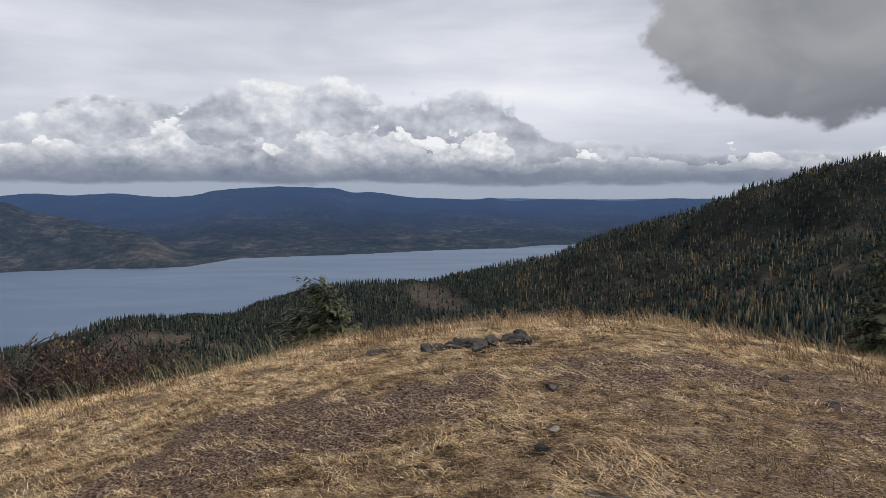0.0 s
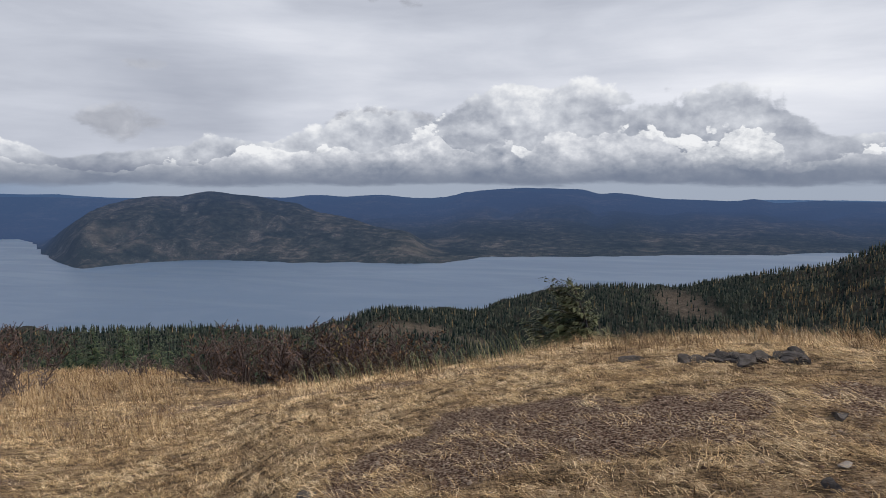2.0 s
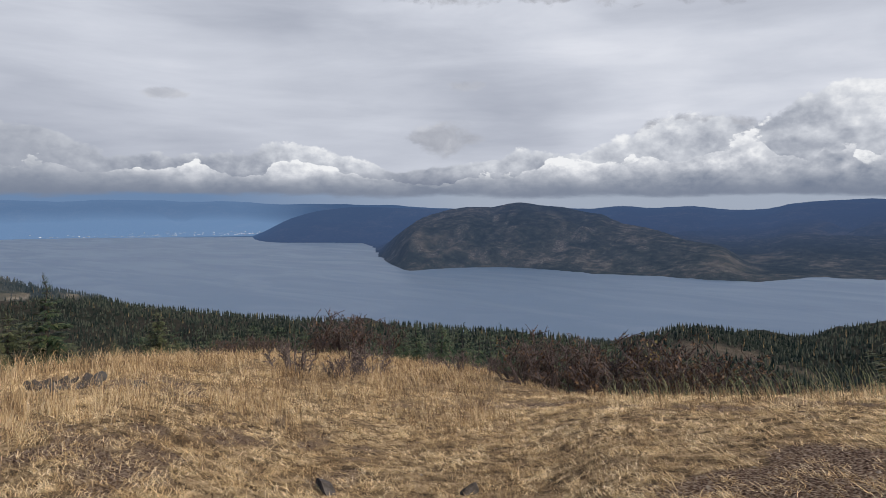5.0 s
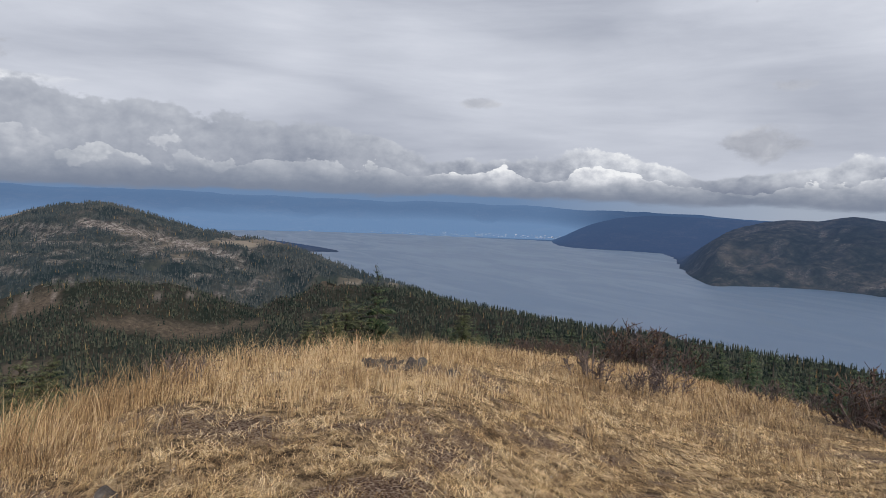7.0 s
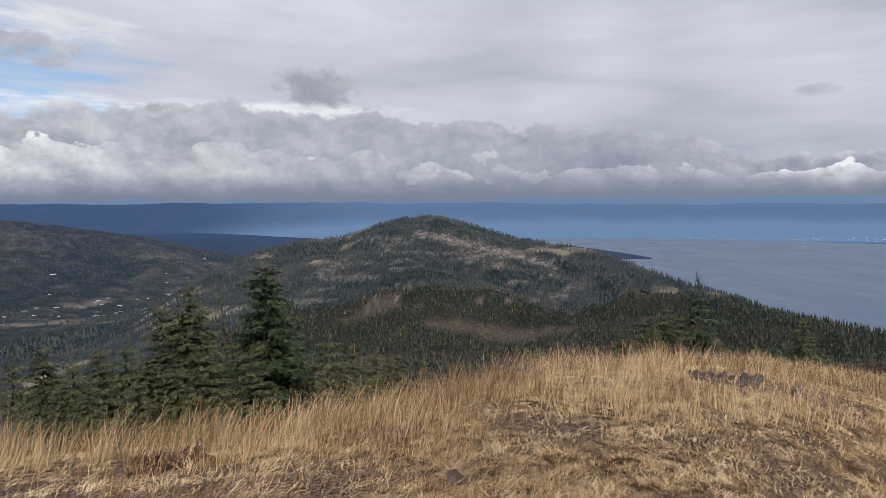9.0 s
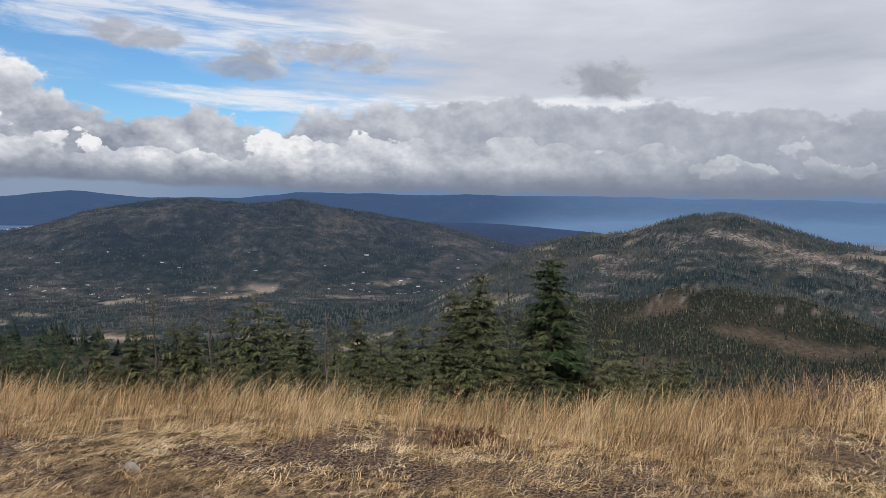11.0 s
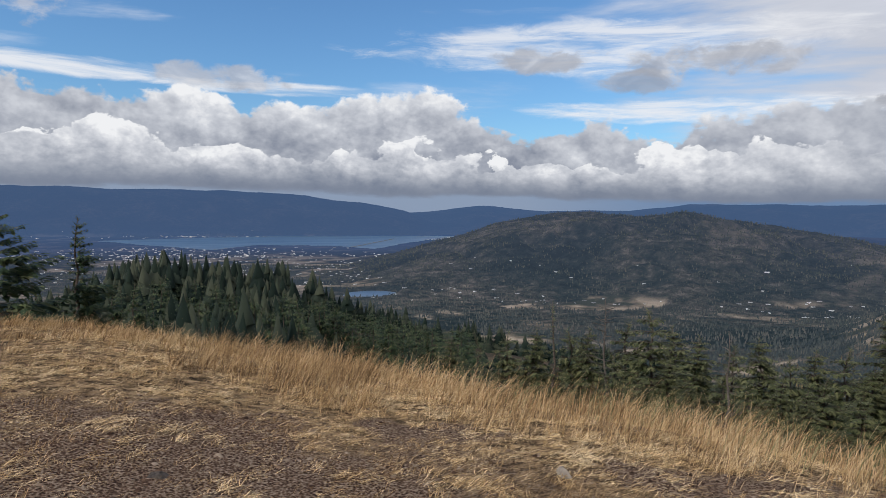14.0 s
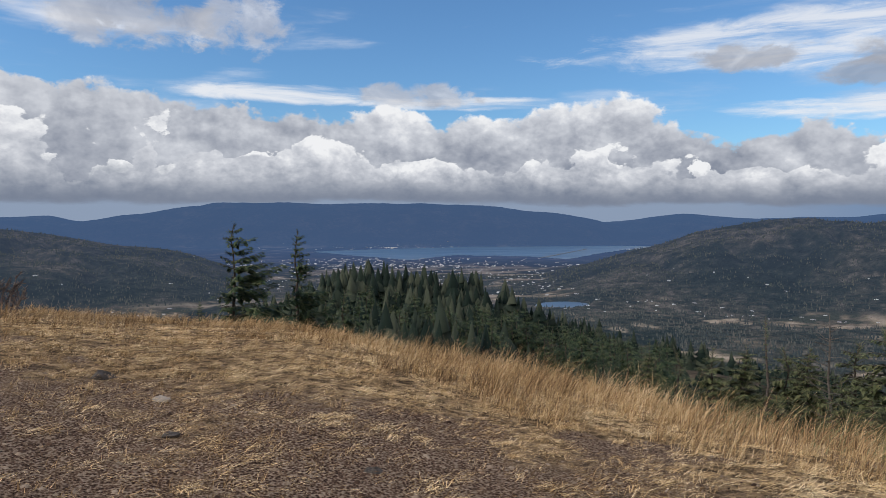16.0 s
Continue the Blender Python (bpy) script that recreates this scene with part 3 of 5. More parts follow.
def far_height(az, r):
    x, y = -np.sin(np.radians(az)) * r, np.cos(np.radians(az)) * r
    lake = lake_mask(az, r)
    floor = LAKE_Z + 1.2 + 1.6 * fbm(x / 160, y / 160, 4, 3) + 3.0 * np.maximum(fbm(x / 420, y / 420, 3, 8), 0)
    base = np.maximum(-0.285 * r, np.where(lake > 0.02, LAKE_Z + 1.2 - 14 * lake, np.maximum(floor, LAKE_Z + 0.5)))
    z = base
    for table, front, back, rough in ((SHOULDER, 0.72, 0.5, 0.05), (KNOLL, 0.45, 0.7, 0.05), (HEADLAND, 0.24, 0.3, 0.08), (BACK_RANGE, 0.47, 0.3, 0.09),
                                      (CAPES, 0.2, 0.2, 0.08), (FAR_RANGE, 0.26, 0.2, 0.06), (TOWN_RANGE, 0.17, 0.2, 0.06), (VALLEY_HILL, 0.36, 0.3, 0.08),
                                      (PASS_HILL, 0.3, 0.2, 0.06), (WEST_HILL, 0.4, 0.3, 0.07)):
        rc = curve(az, table, 1)
        h = ridge(az, r, table, base, front, back)
        up = np.maximum(h - base, 0)
        # gullies and spurs, fading out at the crest so that the outline keeps its line
        q = rc * 0.085
        n = fbm(x / q, y / q, 5, int(table[0][1]) % 97)
        off = np.abs(r - rc) / rc
        side = smooth(off / 0.12)
        spur = 1 - 2.2 * np.abs(fbm(x / (q * 1.7) + 9.0, y / (q * 1.7), 4, 13))
        gully = 1 - smooth(np.abs(fbm(x / (q * 1.25), y / (q * 1.25) + 4.0, 4, 29)) / 0.20)
        z = np.maximum(z, h + up * ((0.16 * n + 0.14 * spur - (0.0 if table is SHOULDER or table is KNOLL else 0.26) * gully) * side * (1 if table is not KNOLL else 0.5)) + up * rough * 0.35 * fbm(x / (q * 0.35), y / (q * 0.35), 4, 5) * (0.35 if table is SHOULDER or table is KNOLL else 1))
    return z


def height(az, r):
    zn = near_height(az, r)
    bump = 0.035 * fbm(-np.sin(np.radians(az)) * r * 1.1, np.cos(np.radians(az)) * r * 1.1, 4, 21) * smooth((r - 1) / 3) * smooth((80 - r) / 40)
    z = np.array(zn + bump, dtype=float)
    out = np.broadcast_to(r >= 60, z.shape)
    if out.any():
        a, q = np.broadcast_to(az, z.shape)[out], np.broadcast_to(r, z.shape)[out]
        z[out] = np.maximum(zn[out], far_height(a, q))
    return z


def spot(az, r):
    """The place on the ground at a bearing and distance."""
    a = math.radians(az)
    return Vector((-math.sin(a) * r, math.cos(a) * r, float(height(np.array([az]), np.array([r]))[0])))


def ground_z(x, y):
    az = (math.degrees(math.atan2(-x, y)) + 98) % 360 - 98
    return float(height(np.array([az]), np.array([math.hypot(x, y)]))[0])


def forest_open(x, y):
    """Where the slopes carry no trees."""
    r = np.hypot(x, y)
    az = (np.degrees(np.arctan2(-x, y)) + 98) % 360 - 98
    n = np.where(r < 300, fbm(x / 30, y / 30, 4, 55), np.where(r < 896, np.where(az > 70, fbm(x / 42, y / 75, 5, 57), fbm(x / 95, y / 95, 5, 57)), fbm(x / 150, y / 150, 5, 59)))
    thr = np.where((az > 74) & (az < 118), 0.07, 0.28)
    thr = np.where((az > 125) & (r < 300), 0.16, thr)
    v = smooth((n - thr) / 0.14)
    # the cleared strip on the near shoulder and the ledges on the hill
    ang = np.degrees(np.arctan2(height_cache(az, r) - EYE_Z, r))
    scar = smooth(1.4 - ((az + 2.4) / 3.4 - (ang + 9.0) / 3.0) ** 2 * 2.2 - ((ang + 9.1) / 1.3) ** 2)
    return np.maximum(v, np.where(r < 600, scar, 0))


def height_cache(az, r):
    return height(az, r)


def ledges(az, ang):
    """Bare pale rock on the rounded hill."""
    t = (95.5 - az) / 12.5
    mid = -1.75 - 3.1 * np.clip(t, 0, 1) ** 1.25
    a = smooth(1.4 - np.abs(ang - mid) / (0.38 - 0.16 * np.clip(t, 0, 1))) * smooth((az - 83) / 1.5) * smooth((96.2 - az) / 1.0)
    strips = smooth((fbm(az * 0.45 + ang * 0.35, ang * 2.4, 4, 88) - 0.20) / 0.12) * smooth((az - 80) / 4) * smooth((116 - az) / 4) * smooth((ang + 8.5) / 1.0)
    return np.maximum(a, 0.55 * strips)


RING_AZ, RING_R = 73.2, 9.35      # the old fire ring in the long grass


# ---- ground sheet and far land ----
def polar_sheet(name, r0, r1, rings, mat, tags, coarse=False):
    az = np.concatenate([np.arange(-42, 203, 0.30 if not coarse else 0.25), np.arange(203, 318, 3.0)])
    r = np.exp(np.linspace(math.log(r0), math.log(r1), rings))
    AZ, RR = np.meshgrid(np.where(az > 262, az - 360, az), r)
    Z = height(AZ, RR)
    X, Y = -np.sin(np.radians(AZ)) * RR, np.cos(np.radians(AZ)) * RR
    n, m = len(az), rings
    co = np.stack([X, Y, Z], -1).reshape(-1, 3)
    i = np.arange(n * (m - 1)).reshape(m - 1, n)
    j = np.roll(i, -1, axis=1)
    quads = np.stack([i, i + n, j + n, j], -1).reshape(-1, 4)
    me = bpy.data.meshes.new(name)
    me.vertices.add(len(co))
    me.vertices.foreach_set("co", co.ravel())
    me.loops.add(quads.size)
    me.loops.foreach_set("vertex_index", quads[:, ::-1].ravel().astype(np.int32))
    me.polygons.add(len(quads))
    me.polygons.foreach_set("loop_start", np.arange(0, quads.size, 4, dtype=np.int32))
    me.polygons.foreach_set("use_smooth", np.ones(len(quads), bool))
    me.update(calc_edges=True)
    ang = np.degrees(np.arctan2(Z - EYE_Z, RR))

    def layer(key, values):
        a = me.attributes.new(key, "FLOAT", "POINT")
        a.data.foreach_set("value", np.ascontiguousarray(values, np.float32).ravel())
    layers = {"open": forest_open(X, Y)}
    if not coarse:
        layers["rock"] = ledges(AZ, ang)
        layers["bare"] = bare_ground(X, Y)
    else:
        cliff = fbm(X / 38, Y / 38, 5, 77)
        layers["rock"] = 0.6 * smooth((cliff - 0.2) / 0.2) * smooth((1 - np.abs(AZ - 33) / 17) * 4) * smooth((2200 - RR) / 100)
        layers["rock"] = layers["rock"] * (0.25 + 0.75 * smooth((fbm(X / 17, Y / 17, 4, 78) - 0.05) / 0.25))
        flat = smooth((LAKE_Z + 12 - Z) / 8)
        flat = flat * smooth((AZ - 98) / 4)
        layers["open"] = np.maximum(flat * smooth((fbm(X / 130, Y / 70, 4, 91) - 0.13) / 0.06), np.where(RR < 900, 0.7, 0.25) * layers["open"])
        layers["rock"] = np.maximum(layers["rock"], np.where(RR < 900, ledges(AZ, ang), 0))
        # painted haze grows with distance, and lies thickest low over the far shore
        layers["painted_haze"] = np.interp(RR, (480, 740, 1250, 1500, 1750, 2100, 2600, 3800, 4600), (0.02, 0.09, 0.24, 0.31, 0.41, 0.58, 0.70, 0.9, 1.0)) + 0.72 * smooth((AZ - 50) / 10) * smooth((118 - AZ) / 20) * smooth((RR - 2900) / 300) * (1 - 0.6 * smooth((RR - 3100) / 900))
        layers["painted_haze"] = layers["painted_haze"] + (0.08 + 0.37 * smooth((122 - AZ) / 15)) * np.exp(-np.maximum(Z - LAKE_Z, 0) / 42) * smooth((RR - 2500) / 700)
    for key, values in layers.items():
        layer(key, values)
    for m_ in (mat if isinstance(mat, tuple) else (mat,)):
        me.materials.append(m_)
    if isinstance(mat, tuple):
        cut = np.arange(len(quads)) // n
        me.polygons.foreach_set("material_index", (r[:-1][cut] > 75).astype(np.int32))
    return tagged(new(name, me), *tags)


def bare_ground(x, y):
    """How thin the grass is: stony soil on the worn summit."""
    r = np.hypot(x, y)
    az = (np.degrees(np.arctan2(-x, y)) + 98) % 360 - 98
    n = fbm(x / 1.5, y / 1.5, 4, 41)
    worn = smooth((6.8 - np.hypot(x - 2.7, y - 1.4)) / 4.5)
    end = smooth((5.2 - np.hypot((x - 1.2) * 0.8, y + 3.8)) / 2.6)
    front = smooth((5.5 - r) / 2.5) * 0.45
    patch = smooth((n - 0.17) / 0.15) * 0.5 * smooth((16 - r) / 6)
    return np.clip(np.maximum(np.maximum(worn * 0.52, end * 0.72), front * 0.35) + patch * 1.15 + 0.16 * n - 0.03, 0, 1)


ground = polar_sheet("ground", 0.35, 484, 250, (MEADOW, HILLS), ("dry grassy summit falling away to dark wooded hillsides", "ground", "", "structure"))
backdrop = polar_sheet("backdrop_land", 481, 4750, 190, HAZE_PAINTED_LAND, ("distant wooded mountains and farmed valley round a lake, blue with painted haze", "mountains", "", "structure"), True)


def make_water():
    bm = bmesh.new()
    rings = [250, 500, 900, 1500, 2400, 3600, 4700]
    n = 96
    loops = [[bm.verts.new((math.cos(k * math.tau / n) * r, math.sin(k * math.tau / n) * r, LAKE_Z)) for k in range(n)] for r in rings]
    for a, b in zip(loops, loops[1:]):
        for k in range(n):
            bm.faces.new((a[k], b[k], b[(k + 1) % n], a[(k + 1) % n]))
    me = bpy.data.meshes.new("water")
    bm.to_mesh(me)
    bm.free()
    me.materials.append(WATER)
    tagged(new("water", me), "grey-blue lake ruffled by wind between wooded mountains", "lake", "", "structure")


make_water()


# ---- building blocks ----
def mesh_of(name, co, faces, mats, mat_index=None, smooth_faces=False):
    """A mesh from arrays; faces all with the same number of corners."""
    me = bpy.data.meshes.new(name)
    faces = np.asarray(faces, np.int32)
    k = faces.shape[1]
    me.vertices.add(len(co))
    me.vertices.foreach_set("co", np.ascontiguousarray(co, np.float32).ravel())
    me.loops.add(faces.size)
    me.loops.foreach_set("vertex_index", faces.ravel())
    me.polygons.add(len(faces))
    me.polygons.foreach_set("loop_start", np.arange(0, faces.size, k, dtype=np.int32))
    if smooth_faces:
        me.polygons.foreach_set("use_smooth", np.ones(len(faces), bool))
    for m in mats if isinstance(mats, (list, tuple)) else (mats,):
        me.materials.append(m)
    if mat_index is not None:
        me.polygons.foreach_set("material_index", np.asarray(mat_index, np.int32))
    me.update(calc_edges=True)
    return me


def piece(name, me, parent, label=""):
    ob = new(name, me)
    ob.parent = parent
    if label:
        ob["label"] = label
    return ob


def anchor(name, label, category, group=""):
    return tagged(new(name), label, category, group)


class Soup:
    """Collects triangles."""

    def __init__(self):
        self.v, self.f = [], []

    def tri(self, a, b, c):
        n = len(self.v)
        self.v += [tuple(a), tuple(b), tuple(c)]
        self.f.append((n, n + 1, n + 2))

    def tube(self, points, radii, sides=6):
        """A tapering limb along some points."""
        n0 = len(self.v)
        for i, (p, r) in enumerate(zip(points, radii)):
            d = (points[min(i + 1, len(points) - 1)] - points[max(i - 1, 0)]).normalized()
            u = d.orthogonal().normalized()
            w = d.cross(u)
            for k in range(sides):
                a = math.tau * k / sides
                self.v.append(tuple(p + (u * math.cos(a) + w * math.sin(a)) * r))
        for i in range(len(points) - 1):
            for k in range(sides):
                a, b = n0 + i * sides + k, n0 + i * sides + (k + 1) % sides
                self.f += [(a, b, b + sides), (a, b + sides, a + sides)]

    def mesh(self, name, mat, smooth_faces=False):
        return mesh_of(name, np.array(self.v), self.f, mat, None, smooth_faces)


WIND = Vector((-math.sin(radians(68)), math.cos(radians(68)), 0))


def conifer(name, h, w, seed, needles, label, whorls=26, per=6, sprays=15, bare=0.05, flag=0.0, lean=0.0, ragged=0.3, droop=0.35, power=0.85, bare_top=0.0, limbs=True):
    """A needle tree: tapered trunk and whorls of drooping, feathered boughs."""
    rnd = random.Random(seed)
    root = anchor(name, label, "tree", "conifers round the meadow")
    trunk, crown = Soup(), Soup()
    spine = [Vector((0, 0, -0.6)) if i == 0 else Vector((rnd.uniform(-0.02, 0.02) * h, rnd.uniform(-0.02, 0.02) * h, 0)) * (i / 9) + Vector((0, 0, h * i / 9)) + WIND * (lean * h * (i / 9) ** 2) for i in range(10)]
    thick = 0.012 * h + 0.03
    trunk.tube(spine, [thick * (1 - 0.95 * i / 9) + 0.006 for i in range(10)], 7)

    def on_trunk(z):
        t = max(0.0, min(8.999, z / h * 9))
        i = int(t)
        return spine[i].lerp(spine[i + 1], t - i)

    for k in range(whorls):
        f = bare + (0.985 - bare) * (k + rnd.uniform(-0.3, 0.3)) / whorls
        f = min(max(f, 0.02), 0.985)
        reach0 = w * ((1 - f) ** power) * (0.55 + 0.45 * min(1.0, (f - bare + 0.05) / 0.16)) + 0.10 * w
        if f > 1 - bare_top:
            reach0 *= 0.35
        turn = rnd.uniform(0, math.tau)
        for j in range(per):
            if rnd.random() < ragged * 0.45:
                continue
            a = turn + math.tau * j / per + rnd.uniform(-0.35, 0.35)
            out = Vector((math.cos(a), math.sin(a), 0))
            down_wind = out.dot(WIND)
            reach = reach0 * rnd.uniform(1 - ragged, 1.1) * (1 + flag * 0.9 * down_wind if down_wind > 0 else 1 + flag * 0.8 * down_wind)
            if reach < 0.04:
                continue
            out = (out + WIND * flag * 0.9).normalized()
            base = on_trunk(f * h)
            rise = rnd.uniform(-0.1, 0.25) + 0.35 * f
            side = Vector((-out.y, out.x, 0))
            pts = []
            for s in range(5):
                t = s / 4
                pts.append(base + out * reach * t + Vector((0, 0, reach * (rise * t - droop * t * t + 0.10 * t ** 3))))
            if limbs and reach > 0.3:
                trunk.tube(pts, [0.012 * h ** 0.5 * (1 - 0.85 * s / 4) * 0.6 + 0.002 for s in range(5)], 3)
            n = max(5, int(sprays * 1.35 * (0.4 + 0.6 * reach / w)))
            for q in range(n):
                t = 0.12 + 0.88 * (q + rnd.random()) / n
                i = min(3, int(t * 4))
                p = pts[i].lerp(pts[i + 1], t * 4 - i)
                ln = reach * (0.42 - 0.22 * t) * rnd.uniform(0.7, 1.25) + 0.05
                sgn = 1 if q % 2 else -1
                d = (out * rnd.uniform(0.5, 1.0) + side * sgn * rnd.uniform(0.35, 1.0) + Vector((0, 0, rnd.uniform(-0.55, 0.12))) + WIND * flag * 0.6).normalized()
                across = d.cross(Vector((0, 0, 1))).normalized() * ln * rnd.uniform(0.22, 0.36)
                lift = Vector((0, 0, ln * rnd.uniform(0.02, 0.12)))
                crown.tri(p - across * 0.6 + lift, p + across * 0.6, p + d * ln)
                crown.tri(p + d * ln * 0.25 - across - lift, p + d * ln * 0.35 + across * 0.8 - lift * 2, p + d * ln * 0.85 - Vector((0, 0, ln * 0.22)))
    for q in range(30):   # the leader
        z = h * (0.88 + 0.12 * q / 30)
        p = on_trunk(z)
        a = rnd.uniform(0, math.tau)
        d = Vector((math.cos(a), math.sin(a), 0.5)) * (0.085 - 0.055 * q / 30) * w
        crown.tri(p + Vector((0, 0, 0.05)), p - d * 0.4, p + d * 2 + Vector((0, 0, 0.12)))
    piece("trunk", trunk.mesh("trunk", BARK), root)
    piece("crown", crown.mesh("crown", needles), root)
    return root


def snag(name, h, seed, label):
    """A dead tree with short bare limbs."""
    rnd = random.Random(seed)
    root = anchor(name, label, "dead tree")
    s = limbs = Soup()
    pts = [Vector((rnd.uniform(-0.02, 0.02) * h, rnd.uniform(-0.02, 0.02) * h, h * i / 7 - (0.5 if i == 0 else 0))) for i in range(8)]
    s.tube(pts, [(0.011 * h + 0.015) * (1 - 0.9 * i / 7) + 0.006 for i in range(8)], 6)
    for k in range(int(16 + h * 3)):
        f = rnd.uniform(0.2, 0.97)
        i = min(6, int(f * 7))
        p = pts[i].lerp(pts[i + 1], f * 7 - i)
        a = rnd.uniform(0, math.tau)
        ln = h * 0.22 * (1.1 - f) * rnd.uniform(0.4, 1.2) + 0.15
        d = Vector((math.cos(a), math.sin(a), rnd.uniform(-0.1, 0.5)))
        mid = p + d * ln * 0.5 + Vector((0, 0, rnd.uniform(-0.05, 0.05) * ln))
        end = p + d * ln + Vector((0, 0, rnd.uniform(-0.1, 0.3) * ln))
        limbs.tube([p, mid, end], [0.022, 0.015, 0.006], 4)
        limbs.tube([mid, mid + (d + Vector((rnd.uniform(-0.8, 0.8), rnd.uniform(-0.8, 0.8), 0.3))) * ln * 0.35], [0.010, 0.004], 3)
    piece("trunk", s.mesh("trunk", DEAD_WOOD), root)
    return root


def shrub(name, h, spread, seed, label, leaf=None, leaves=0, stems=26, twig=None):
    """A bush of many forking twigs, some with the last leaves."""
    rnd = random.Random(seed)
    root = anchor(name, label, "shrub", "shrubs at the meadow's edge")
    s, lv = Soup(), Soup()

    def leaf_at(p):
        a, b = Vector((rnd.uniform(-1, 1), rnd.uniform(-1, 1), rnd.uniform(-1, 1))), Vector((rnd.uniform(-1, 1), rnd.uniform(-1, 1), rnd.uniform(-1, 1)))
        k = rnd.uniform(0.03, 0.075)
        lv.tri(p, p + a * k, p + b * k)

    for i in range(stems):
        a, o = rnd.uniform(0, math.tau), rnd.uniform(0.1, 1.0) ** 0.6
        foot = Vector((math.cos(a), math.sin(a), 0)) * spread * 0.45 * o
        tip = foot * rnd.uniform(1.2, 2.0) + Vector((0, 0, h * rnd.uniform(0.55, 1.0) * (1.1 - 0.45 * o))) + WIND * 0.12 * h
        mid = foot.lerp(tip, 0.5) + Vector((rnd.uniform(-1, 1), rnd.uniform(-1, 1), 0)) * 0.06 * h
        foot.z = -0.15
        s.tube([foot, mid, tip], [0.018, 0.012, 0.005], 4)
        for k in range(8):
            t = rnd.uniform(0.25, 1.0)
            p = foot.lerp(mid, t * 2) if t < 0.5 else mid.lerp(tip, t * 2 - 1)
            d = Vector((rnd.uniform(-1, 1), rnd.uniform(-1, 1), rnd.uniform(0.1, 1.1))).normalized()
            e = p + d * h * rnd.uniform(0.12, 0.30)
            s.tube([p, e], [0.014, 0.007], 3)
            for m in range(2):
                q = p.lerp(e, rnd.uniform(0.3, 1.0))
                e2 = q + (d + Vector((rnd.uniform(-0.9, 0.9), rnd.uniform(-0.9, 0.9), rnd.uniform(-0.3, 0.6)))) * h * rnd.uniform(0.05, 0.13)
                s.tube([q, e2], [0.010, 0.005], 3)
                for _ in range(leaves):
                    leaf_at(q.lerp(e2, rnd.random()))
    piece("branchwork", s.mesh("branchwork", twig or TWIG), root)
    if leaves:
        piece("foliage", lv.mesh("foliage", leaf), root, "last autumn leaves")
    return root


def stone_mesh(seed, sx, sy, sz, mat, cuts=11):
    """An angular, flaked stone: a ball cut by planes, then roughened."""
    rnd = random.Random(seed)
    bm = bmesh.new()
    bmesh.ops.create_icosphere(bm, subdivisions=3, radius=1.0)
    cuts = 8
    planes = []
    for _ in range(cuts):
        n = Vector((rnd.gauss(0, 1), rnd.gauss(0, 1), rnd.gauss(0, 1))).normalized()
        planes.append((n, rnd.uniform(0.25, 0.6)))
    for v in bm.verts:
        p = v.co.copy()
        for n, d in planes:
            over = p.dot(n) - d
            if over > 0:
                p -= n * over
        p += Vector((noise.noise(p * 3 + Vector((seed, 0, 0))), noise.noise(p * 3 + Vector((0, seed, 0))), noise.noise(p * 3))) * 0.05
        v.co = Vector((p.x * sx * 1.2, p.y * sy * 1.2, p.z * sz * 1.2))
    me = bpy.data.meshes.new("stone")
    bm.to_mesh(me)
    bm.free()
    me.materials.append(mat)
    return me


def stand(ob, az, r, turn=0.0, size=1.0, sink=0.0):
    p = spot(az, r)
    ob.matrix_world = Matrix.Translation((p.x, p.y, p.z - sink)) @ Matrix.Rotation(turn, 4, "Z") @ Matrix.Diagonal((size, size, size, 1))
    return ob


def copy_at(ob, az, r, turn, size, sink=0.0):
    p = spot(az, r)
    c = copy_thing(ob, Matrix.Translation((p.x, p.y, p.z - sink)) @ Matrix.Rotation(turn, 4, "Z"))
    c.scale = (size, size, size)
    return c


def tall(az, r, top):
    """Height of a tree at that spot whose tip shows at the angle top."""
    return EYE_Z + r * math.tan(radians(top)) - spot(az, r).z


# ---- conifers close round the meadow ----
LABEL_FIR = "olive green young fir on the slope below the meadow"

# spruces downhill of the grass: bearing, distance, angle of the tip
spruce = conifer("spruce", 10.0, 2.4, 11, NEEDLES, "tall dark spruce with a dense ragged top beside the meadow", 36, 7, 20, ragged=0.28, droop=0.45, power=0.62)
stand(spruce, 108.4, 22.0, 0.4, tall(108.4, 22.0, -3.5) / 10.0)
fir = conifer("fir", 9.0, 2.8, 23, OLIVE, LABEL_FIR, 34, 7, 18, ragged=0.34, droop=0.4, power=0.9)
stand(fir, 114.2, 24.0, 1.2, tall(114.2, 24.0, -5.2) / 9.0)
thin_fir = conifer("fir", 9.0, 1.5, 31, OLIVE, "slender thin-crowned fir on the slope below the meadow", 26, 5, 11, ragged=0.6, droop=0.35, power=0.9, bare_top=0.12)
stand(thin_fir, 111.6, 25.0, 2.0, tall(111.6, 25.0, -6.2) / 9.0)
young = conifer("fir", 6.0, 2.0, 47, OLIVE, LABEL_FIR, 20, 6, 14, ragged=0.3, droop=0.35, power=0.8)
stand(young, 132.3, 27.0, 0.7, tall(132.3, 27.0, -7.5) / 6.0)

